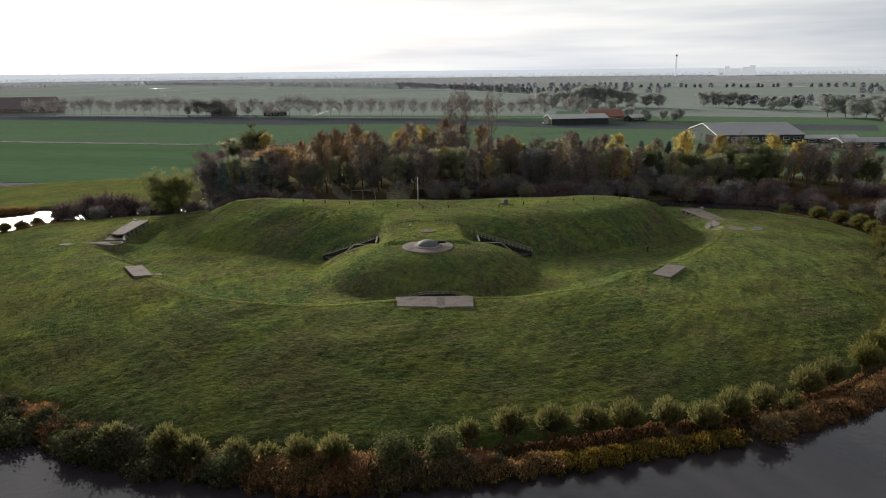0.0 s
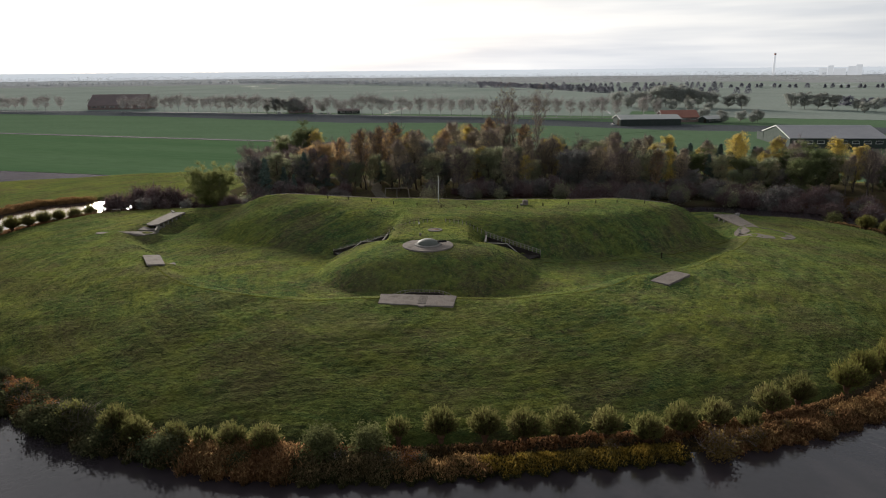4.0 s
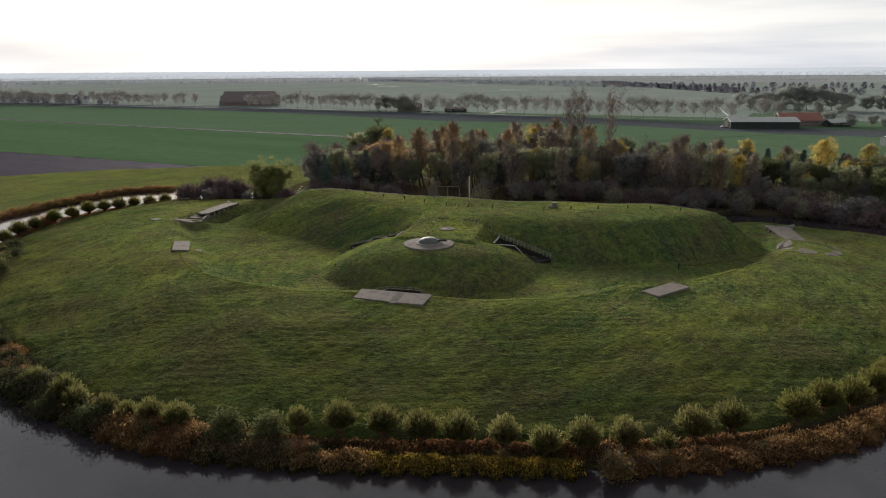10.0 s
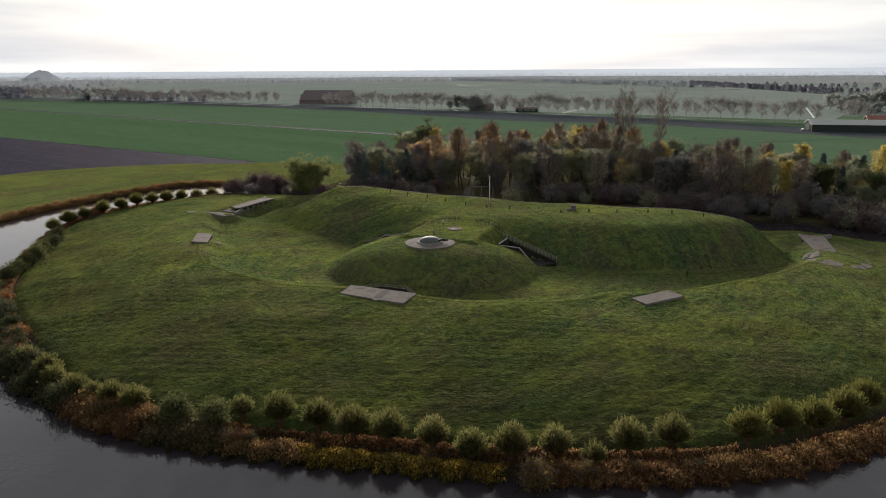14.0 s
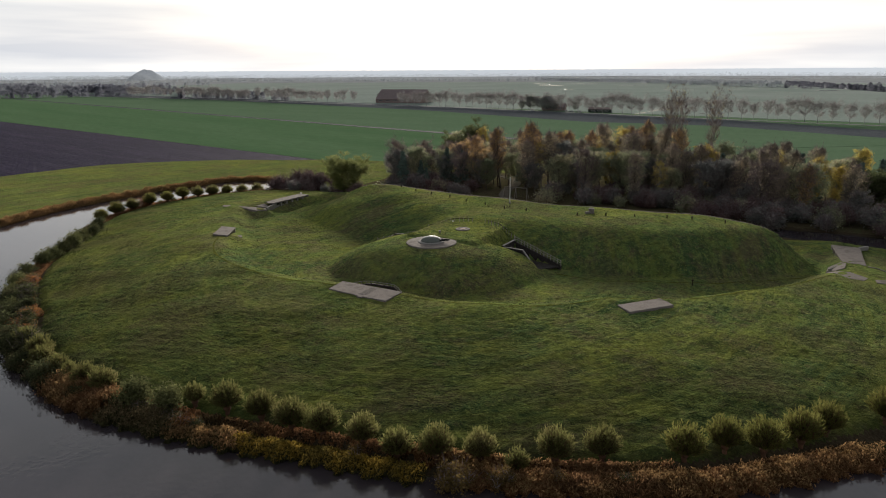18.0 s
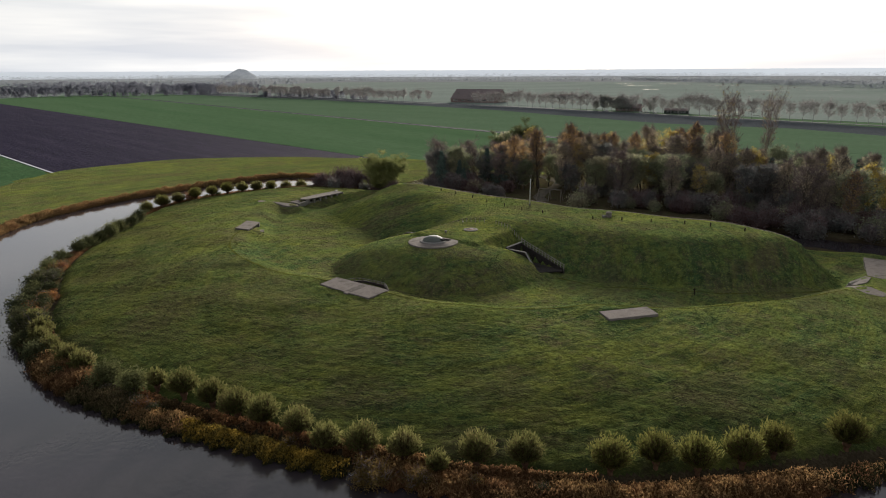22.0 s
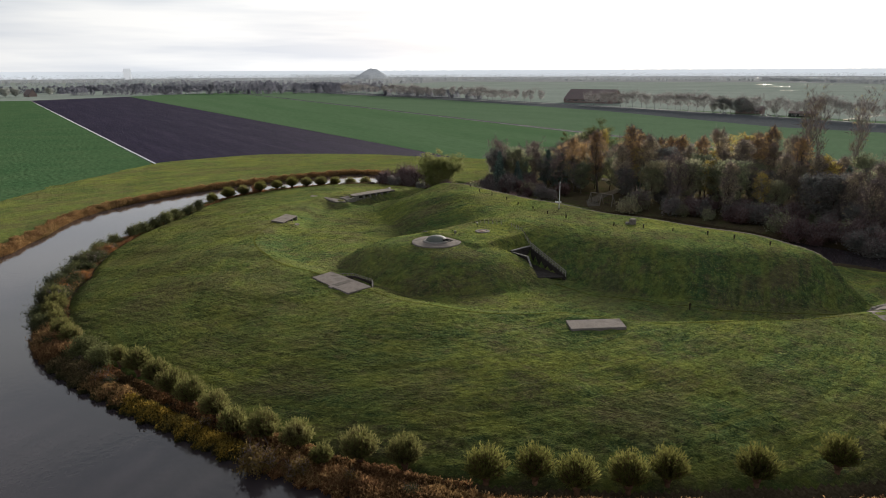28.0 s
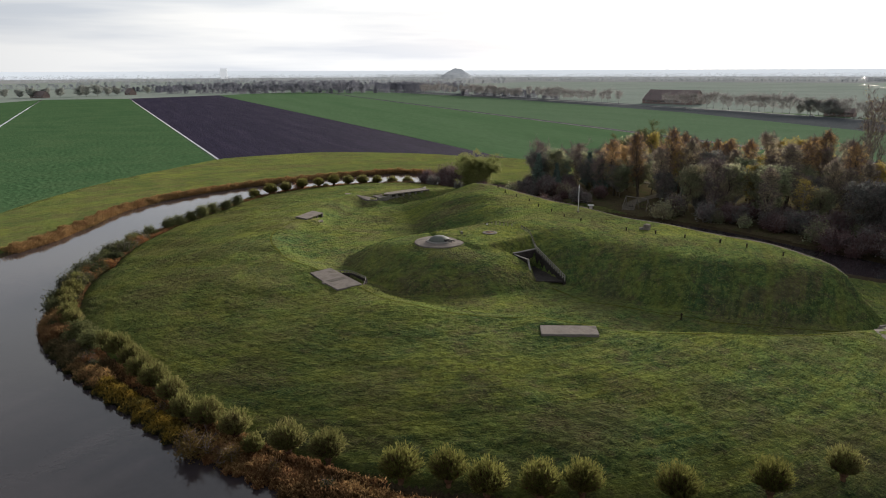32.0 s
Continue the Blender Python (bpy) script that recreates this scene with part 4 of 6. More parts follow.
# ---------------------------------------------------------------- shore planting
NEAR_WILLOWS = [(-33, -58, "a"), (-27, -59.5, "a"), (-24, -61, "a"), (-19.3, -61.6, "a"), (-16.2, -61.8, "d"), (-13, -62, "a"), (-9.5, -62, "a"), (4, -60.8, "d"), (8.4, -60, "a"),
                (13, -59.3, "a"), (17.2, -59, "b"), (21.2, -58.5, "b"), (26, -57.7, "b"), (30.2, -57.5, "a"), (34, -56, "b"), (38.2, -54.3, "a"), (42, -53.8, "d"), (45, -51.2, "b"),
                (49, -48.6, "b"), (56.2, -44.5, "c"), (59.5, -41.2, "c"), (63, -39.3, "c"), (66.2, -35.6, "c"), (68.4, -32.4, "c"), (74, -26, "c"), (78.6, -18.5, "c"), (81.5, -11, "a")]
for x, y, k in NEAR_WILLOWS:
    q = 1 + 1.2 / math.hypot(x, y) * (x < 0)
    plant("pollard_" + k, x * q, y * q, float(rng.uniform(0.92, 1.06)) * (0.94 if k != "d" else 0.9), turn(), squash=1.14)
SIDE_WILLOWS = [(-106.5, 3), (-109, 9.5), (-109.5, 15), (-109.5, 21), (-109.3, 27), (-109, 32.5), (-108.7, 38), (-108.3, 43.5), (-107.6, 49), (-107, 55), (-106, 61),
                (92, 8), (97, 14.5), (100.5, 21), (103, 28), (104.5, 35), (104, 42), (102, 49)]
for x, y in SIDE_WILLOWS:
    plant("pollard_c" if rng.random() < 0.6 else "pollard_b", x, y, float(rng.uniform(0.88, 1.08)), turn())
for x, y, k, s in ((-37.5, -59.2, "dark", 1.05), (-46, -55.5, "dark", 1.1), (-50, -52.5, "dark", 1.0), (-4, -63.2, "grey", 1.0), (1.2, -62.4, "grey", 0.95), (-20.5, -64.4, "dark", 1.0), (-28, -63.2, "dark", 0.9),
                   (-34.5, -60.5, "dark", 0.9), (37.4, -58.4, "brown", 1.0), (41.5, -56.2, "brown", 0.7), (-56, -49, "dark", 1.05), (-61.5, -46, "grey", 0.9), (-65, -43, "grey", 0.95), (-68.5, -40.5, "dark", 0.85),
                   (-72.5, -37, "grey", 0.9), (-75.5, -31, "grey", 1.0), (-77, -28.5, "grey", 0.95), (-79, -25, "grey", 0.9), (-80.5, -21.5, "grey", 1.0), (-83.5, -17.5, "grey", 0.95), (-86.5, -13, "dark", 0.85), (-91, -8, "dark", 0.9),
                   (-12, -65.4, "dark", 0.7), (-53, -50.5, "grey", 0.8), *[(float(polar(SHORE, a) - 2.2) * math.cos(radians(a)), float(polar(SHORE, a) - 2.2) * math.sin(radians(a)), k, s) for a, k, s in ((-129, "dark", 0.8), (-126, "dark", 0.8), (-122.5, "dark", 0.75), (-119, "olive", 0.55), (-116, "dark", 0.7), (-112.5, "olive", 0.6), (-101, "dark", 0.6), (-98, "olive", 0.5), (-95, "dark", 0.6), (-91.5, "olive", 0.55), (-88, "dark", 0.5), (-84, "olive", 0.45), (-66, "brown", 0.5), (-49, "brown", 0.45), (-44, "olive", 0.4), (-136, "olive", 0.6), (-141, "dark", 0.6), (-145, "olive", 0.55), (-148, "grey", 0.6))], (106, 56, "grey", 1.1), (100, 62, "grey", 1.1), (85.5, -4, "grey", 1.0), (88.5, 2, "grey", 1.1)):
    plant("bush_" + k, x, y, s, turn())
for x, y, s in ((-104, 68.5, 0.9), (-98, 70.5, 1.0), (-92.5, 70, 1.05), (-88, 71, 1.0), (-84.5, 72.5, 0.9), (-80.5, 73, 0.75), (-77, 71.5, 0.7), (-73.5, 71, 0.6), (-95, 74, 0.9), (-63.5, 62.0, 0.5), (-61.0, 64.5, 0.55), (-101, 66, 0.8)):
    plant("scrub_bare", x, y, s * 1.55, turn())


# thicket along the waterline: dark drooping bushes with a few rusty ones
a_ = -205.0
while a_ < -84:
    k_ = math.sin(a_ * 0.31) + 0.7 * math.sin(a_ * 0.83 + 1) + float(rng.normal() * 0.5)
    kind_ = "bush_dark" if k_ > 0.1 else "bush_olive" if k_ > -0.75 else "bush_brown" if k_ > -1.0 else "bush_rust"
    q_ = float(polar(SHORE, a_)) - float(rng.uniform(1.5, 2.9))
    if a_ < -150:
        kind_ = "bush_grey" if k_ > -0.5 else "bush_rust"
    if not -105 < a_ < -96 and rng.random() < (0.42 if a_ < -150 else 0.9):
        plant(kind_, q_ * math.cos(radians(a_)), q_ * math.sin(radians(a_)), float(rng.uniform(0.55, 0.9)) * (0.75 if a_ < -150 or a_ > -96 else 1.0), turn(), squash=float(rng.uniform(0.75, 1.0)))
    a_ += float(rng.uniform(1.0, 1.9))

L_SEDGE = material("dark_sedge", [(0.040, 0.044, 0.022), (0.066, 0.064, 0.030), (0.094, 0.080, 0.040)], 0.3, 1.5, 0.95, 0.0, 0, 0, 0.3, island=0.45, translucent=0.25)
L_GOLD = material("golden_sedge_tops", [(0.196, 0.140, 0.031), (0.281, 0.191, 0.039), (0.170, 0.136, 0.043)], 0.3, 1.5, 0.95, 0.0, 0, 0, 0.3, island=0.4, translucent=0.4)
L_TAN = material("tan_reed_tops", [(0.230, 0.145, 0.072), (0.315, 0.200, 0.093), (0.204, 0.111, 0.060)], 0.3, 1.5, 0.95, 0.0, 0, 0, 0.3, island=0.45, translucent=0.4, big=(0.13, (0.150, 0.066, 0.042), 0.65))
L_RUSTREED = material("rust_reed_tops", [(0.171, 0.090, 0.047), (0.239, 0.126, 0.061), (0.135, 0.079, 0.046)], 0.2, 1.5, 0.95, 0.0, 0, 0, 0.3, island=0.4, translucent=0.4, big=(0.12, (0.060, 0.056, 0.028), 0.7))
L_OCHRE = material("ochre_reed", [(0.250, 0.150, 0.070), (0.330, 0.200, 0.088), (0.190, 0.116, 0.060)], 0.2, 1.5, 0.95, 0.0, 0, 0, 0.3, island=0.4, translucent=0.4, big=(0.08, (0.090, 0.090, 0.036), 0.6))
L_DULL = material("dull_reed_tops", [(0.120, 0.098, 0.056), (0.170, 0.128, 0.070), (0.090, 0.080, 0.045)], 0.2, 1.5, 0.95, 0.0, 0, 0, 0.3, island=0.4, translucent=0.4)


def reed_bed(count, radius, bearings, wide, tall, body, tops, label, seed, lean=0.22, blunt=0.5):
    """A belt of reed along a shore, mounded across its width: leaning stems, dark blades below and lighter tops."""
    r2 = np.random.default_rng(seed)
    a = r2.uniform(bearings[0] - 1.2, bearings[1] + 1.2, count)
    fade = np.minimum(smooth(bearings[0] - 1.2, bearings[0] + 1.2, a), smooth(bearings[1] + 1.2, bearings[1] - 1.2, a))
    u = r2.random(count)
    edge = 0.45 * np.sin(a * 2.1 + seed) + 0.35 * np.sin(a * 5.3 + 1 + seed)
    q = polar(radius, a) + wide[0] + (wide[1] - wide[0] + edge) * u
    x, y = q * np.cos(np.radians(a)), q * np.sin(np.radians(a))
    lump = 0.5 + 0.5 * np.clip(wobble(x, y, 0.9, seed), -1, 1)
    keep = r2.random(count) < fade * (0.5 + 0.5 * lump)
    a, u, x, y, lump = a[keep], u[keep], x[keep], y[keep], lump[keep]
    z = np.maximum(land(x, y), -0.05)
    h = tall * (blunt + (1 - blunt) * np.sin(math.pi * np.clip(u, 0, 1))) * (0.72 + 0.45 * lump) * r2.uniform(0.75, 1.1, len(x))
    root = np.stack([x, y, z], 1)
    tip = root + np.stack([r2.normal(size=len(x)) * lean * h, r2.normal(size=len(x)) * lean * h, h], 1)
    v, f = blade_quads(r2, root, tip, 0.05)
    ob = tagged(new("reeds", np_mesh("reeds", v, f, body)), label, "reeds", kind="stuff")
    w = r2.uniform(0.15, 0.85, (len(root) * 2, 1))
    rr, tt = np.concatenate([root, root]), np.concatenate([tip, tip])
    v, f = leaf_quads(r2, rr * (1 - w) + tt * w + r2.normal(size=rr.shape) * 0.10, 0.15, 1.5, 2.4)
    tagged(part("blades", np_mesh("blades", v, f, body), ob), kind="stuff")
    top = tip[r2.random(len(tip)) < 0.85]
    v, f = leaf_quads(r2, top + r2.normal(size=top.shape) * 0.07, 0.13, 2.0, 2.6)
    tagged(part("plumes", np_mesh("plumes", v, f, tops), ob), kind="stuff")
    return ob


reed_bed(15000, SHORE, (-131, -105), (-3.4, 0.3), 1.5, L_SEDGE, L_DULL, "dull brown reed along the island's shore", 51)
reed_bed(11000, SHORE, (-104.5, -95.5), (-4.2, 0.6), 2.3, L_RUSTREED, L_TAN, "tall mound of rusty orange reed by the water", 52)
reed_bed(9000, SHORE, (-95, -86), (-3.4, 0.8), 1.6, L_SEDGE, L_DULL, "dark olive sedge hanging over the water", 53)
reed_bed(8000, SHORE, (-86.5, -78), (-2.6, 0.5), 1.15, L_SEDGE, L_TAN, "brown-topped sedge along the island's shore", 54)
reed_bed(14000, SHORE, (-78.5, -60.5), (-2.4, 0.4), 1.05, L_SEDGE, L_GOLD, "low dark sedge with golden tops by the water", 55)
reed_bed(22000, SHORE, (-56.5, -24), (-3.4, 0.3), 1.15, L_RUSTREED, L_TAN, "rusty orange reed along the island's shore", 56, 0.35)
reed_bed(5000, SHORE, (-62, -40), (-4.6, -3.0), 0.6, L_RUSTREED, L_TAN, "thin dry reed stalks under the willows", 57, 0.4)
reed_bed(5000, SHORE, (-120, -62), (-4.4, -2.8), 0.6, L_RUSTREED, L_RUSTREED, "thin reddish stalks under the willows", 58, 0.4)
reed_bed(30000, SHORE, (-203, -132), (-4.0, 0.2), 1.05, L_RUSTREED, L_RUSTREED, "low brown reed along the island's shore", 59)
reed_bed(9000, SHORE, (-24, 30), (-3.0, 0.2), 1.0, L_SEDGE, L_TAN, "low brown reed along the island's shore", 60)
reed_bed(9000, SHORE, (118, 157), (-3.6, 0.2), 1.3, L_RUSTREED, L_DULL, "brown reed on the rear shore of the island", 63)
reed_bed(42000, OUTER, (146, 222), (-0.8, 3.2), 1.45, L_OCHRE, L_TAN, "golden-brown reed belt on the outer bank", 61)
reed_bed(16000, OUTER, (16, 40), (0.0, 22.0), 1.6, L_RUSTREED, L_DULL, "reddish-brown reed bed beside the moat", 62)

# rough grass: low tufts on the meadow, longer rank grass on the steep slopes
PADS = ((1.0, -23.3, 7.0, 3.2), (43.1, -7.9, 3.6, 4.0), (-53.2, -2.6, 4.0, 4.2), (-71, 34, 5, 13), (70, 37, 6, 15))


def grass(name, count, box, seed, steep, hgt, wid, mat, label, lie):
    r3 = np.random.default_rng(seed)
    tx, ty = r3.uniform(box[0], box[1], count), r3.uniform(box[2], box[3], count)
    tr, ta = np.hypot(tx, ty), np.degrees(np.arctan2(ty, tx))
    dens = 0.5 + 0.5 * wobble(tx, ty, 0.35, 1.0) + 0.25 * wobble(tx, ty, 1.1, 4.0)
    slope = np.hypot(land(tx + 0.4, ty) - land(tx - 0.4, ty), land(tx, ty + 0.4) - land(tx, ty - 0.4)) / 0.8
    ok = (tr < polar(SHORE, ta) - 4.0) & (r3.random(count) < np.clip(dens, 0.1, 1)) & (tr > 5.2) & (np.hypot(tx, ty - 12.7) > 1.8)
    ok &= (r3.random(count) < smooth(0.16, 0.60, slope)) & (slope < 1.6) if steep else r3.random(count) > smooth(0.3, 0.5, slope)
    for cx, cy, w, h in PADS:
        ok &= (np.abs(tx - cx) > w) | (np.abs(ty - cy) > h)
    for side in (1, -1):
        ok &= in_notch(tx, ty, side) < -0.3
    tx, ty = tx[ok], ty[ok]
    root = np.stack([tx, ty, land(tx, ty) - 0.02], 1)
    k = len(tx)
    tip = root + np.stack([r3.normal(size=k) * lie + lie * 0.5, r3.normal(size=k) * lie, r3.uniform(hgt[0], hgt[1], k)], 1)
    v, f = blade_quads(r3, root, tip, r3.uniform(wid[0], wid[1], k))
    return tagged(new(name, np_mesh(name, v, f, mat)), label, "grass", kind="stuff")


grass("grass", 170000, (-112, 108, -66, 60), 60, False, (0.06, 0.20), (0.05, 0.11), M_TUFT, "rough tufts of short grass over the meadow", 0.12)
grass("rank_grass", 90000, (-76, 74, -20, 48), 61, True, (0.06, 0.22), (0.05, 0.11), L_ROUGH, "longer rank grass and herbs on the steep slopes", 0.16)


# ---------------------------------------------------------------- concrete of the fort
def slab(name, label, poly, z0, z1, mat=M_CONC, category="concrete slab", bevel=0.05):
    ob = tagged(new(name, bevelled(Geo().prism(poly, z0, z1).mesh(name, mat), bevel, 1)), label, category)
    return ob


def lathe(profile, n=48):
    g = Geo()
    vs, fs = [], []
    for r, z in profile:
        for k in range(n):
            vs.append((r * math.cos(k * math.tau / n), r * math.sin(k * math.tau / n), z))
    for i in range(len(profile) - 1):
        for k in range(n):
            k2 = (k + 1) % n
            fs.append((i * n + k, i * n + k2, (i + 1) * n + k2, (i + 1) * n + k))
    fs.append(tuple((len(profile) - 1) * n + k for k in range(n)))
    return g.add(vs, fs)


turret = thing("gun_turret", "grey-green steel gun turret dome in a round concrete apron", "turret", (0, 0, 7.42))
part("apron", lathe([(4.85, -0.6), (4.80, 0.10), (4.70, 0.16), (3.0, 0.24), (2.7, 0.22)]).mesh("apron", M_CONC, False), turret, "pale round concrete apron")
part("collar", lathe([(2.55, 0.1), (2.55, 0.32), (2.46, 0.38), (2.02, 0.42), (1.98, 0.2)]).mesh("collar", M_STONE, False), turret, "light steel collar ring")
part("dome", lathe([(2.00 * math.cos(a), 0.34 + 0.98 * math.sin(a)) for a in np.linspace(0, 1.50, 14)], 56).mesh("dome", M_STEEL, True), turret, "smooth grey-green dome")
for dy in (-0.40, 0.40):
    b = part("gun_barrel", Geo().tube([(1.55, dy, 0.72), (2.5, dy, 0.70), (3.3, dy, 0.68), (3.5, dy, 0.68)], [0.16, 0.12, 0.09, 0.11], 12).mesh("gun_barrel", M_BLACK, True), turret, "short black gun barrel")
    b.matrix_basis = pose(0, 0, 0, 0, 0, 14)
part("gun_mantlet", bevelled(Geo().box((1.86, 0, 0.68), (0.34, 1.0, 0.36)).mesh("gun_mantlet", M_BLACK), 0.06), turret).matrix_basis = pose(0, 0, 0, 0, 0, 14)

post_z = float(land(0.0, 12.7))
hatch = thing("observation_hatch", "round sunken concrete hatch with a rusty lid", "hatch", (0, 12.7, post_z))
part("rim", lathe([(1.55, -0.4), (1.50, 0.12), (1.42, 0.16), (0.95, 0.16), (0.92, 0.02)], 32).mesh("rim", M_CONC), hatch)
part("lid", lathe([(0.90, -0.1), (0.88, 0.05), (0.6, 0.16), (0.2, 0.22)], 24).mesh("lid", material("rusty_lid", [(0.16, 0.085, 0.06), (0.24, 0.13, 0.09)], 2, 9, 0.8, 0.3, 0.2), True), hatch, "rust-brown steel lid")
vent = thing("vent_box", "small grey concrete vent box on the mound", "vent", (-2.4, 7.3, float(land(-2.4, 7.3))))
part("body", bevelled(Geo().box((0, 0, 0.15), (0.36, 0.36, 0.6)).mesh("body", M_CONC_D), 0.04), vent)
part("cap", bevelled(Geo().box((0, 0, 0.48), (0.46, 0.46, 0.08)).mesh("cap", M_CONC_D), 0.02), vent)
sign = thing("sign", "small white notice board on a thin post", "sign", (-3.6, 14.9, float(land(-3.6, 14.9))), 35)
part("post", Geo().tube([(0, 0, -0.2), (0, 0, 1.1)], [0.04, 0.035], 6).mesh("post", M_DWOOD), sign)
part("board", bevelled(Geo().box((0, -0.03, 0.95), (0.34, 0.04, 0.28), 0, -20).mesh("board", M_WHITE), 0.01), sign)

# front apron with its parapet
front = slab("concrete_apron", "pale concrete apron slab in front of the turret mound", [(-4.9, -25.1), (1.4, -25.6), (1.5, -26.0), (2.4, -26.05), (2.5, -25.7), (6.9, -25.7), (7.1, -21.2), (6.4, -21.0), (-5.2, -20.9)], 3.4, [4.46, 4.44, 4.42, 4.42, 4.44, 4.44, 4.60, 4.60, 4.60])
part("drain_cover", bevelled(Geo().box((1.9, -23.3, 4.53), (1.3, 3.4, 0.03), 0, 1.6).mesh("drain_cover", material("stained_concrete", [(0.125, 0.110, 0.100), (0.185, 0.165, 0.150)], 1.2, 5, 0.95, 0.02, 0.2)), 0.01), front, "darker stained strip")


def parapet(name, label, pts, zs, h, n, mat_post, mat_rail, cat="railing", w=0.12, rails=(1.0,)):
    """A railing along a line of points: upright posts and one or more rails."""
    ob = thing(name, label, cat)
    pts = [Vector((x, y, z)) for (x, y), z in zip(pts, zs)]
    lens = [0]
    for a, b in zip(pts, pts[1:]):
        lens.append(lens[-1] + (b - a).length)

    def at(s):
        for i in range(len(pts) - 1):
            if s <= lens[i + 1] or i == len(pts) - 2:
                return pts[i].lerp(pts[i + 1], min(1, max(0, (s - lens[i]) / (lens[i + 1] - lens[i]))))
    for i in range(n):
        p = at(lens[-1] * i / (n - 1))
        part("post", Geo().box((p.x, p.y, p.z + h / 2 - 0.1), (w, w, h + 0.2), 20, taper=0.92).mesh("post", mat_post), ob)
    for f in rails:
        for a, b in zip(pts, pts[1:]):
            up = Vector((0, 0, h * f))
            part("rail", Geo().tube([a + up, b + up], [w * 0.36, w * 0.36], 6).mesh("rail", mat_rail), ob)
    return ob


parapet("parapet_railing", "weathered pale railing behind the concrete apron", [(-3.4, -20.6), (-2.0, -19.3), (-0.8, -18.8), (3.8, -18.6), (5.0, -19.3), (6.6, -20.6)], [4.05, 4.25, 4.28, 4.28, 4.25, 4.0], 0.36, 15, M_CONC, M_STONE, w=0.12, rails=(1.0,))
# dark wall colour stands in for the shadowed gap behind the apron
slab("retaining_wall", "low dark retaining wall behind the apron", [(-3.2, -20.6), (-0.8, -18.9), (3.8, -18.7), (6.2, -20.4), (6.2, -20.0), (3.9, -18.3), (-0.9, -18.5), (-3.5, -20.3)], 2.6, [4.0, 4.25, 4.25, 3.95, 3.95, 4.25, 4.25, 4.0], M_DARKWALL, "wall")


def turned_box(cx, cy, l, w, deg):
    c, s = math.cos(radians(deg)), math.sin(radians(deg))
    return [(cx + x * c - y * s, cy + x * s + y * c) for x, y in ((-l / 2, -w / 2), (l / 2, -w / 2), (l / 2, w / 2), (-l / 2, w / 2))]


PAD = turned_box(43.0, -8.3, 7.9, 3.4, 50.5)
right_pad = slab("concrete_platform", "flat pale concrete gun platform sunk in the meadow", PAD, 2.6, [4.50, 4.60, 4.62, 4.52])
shelter = thing("shelter", "small concrete shelter with a thick flat roof slab", "bunker", (-53.2, -2.6, 0), 123.5)
part("roof_slab", bevelled(Geo().box((0, 0, 4.32), (8.0, 3.2, 0.26), 0, 6).mesh("roof_slab", M_CONC), 0.05), shelter, "pale flat roof slab")
part("back_wall", Geo().box((0, 1.0, 3.3), (8.0, 0.5, 2.0)).mesh("back_wall", M_CONC_D), shelter)
for x in (-3.9, -1.4, 1.4, 3.9):
    part("pier", bevelled(Geo().box((x, -1.25, 3.3), (0.4, 0.5, 1.9)).mesh("pier", M_CONC_D), 0.03), shelter)
part("floor_slab", bevelled(Geo().box((-1.6, -2.8, 3.05), (3.6, 2.0, 0.5)).mesh("floor_slab", M_CONC), 0.05), shelter, "low slab in front of the openings")


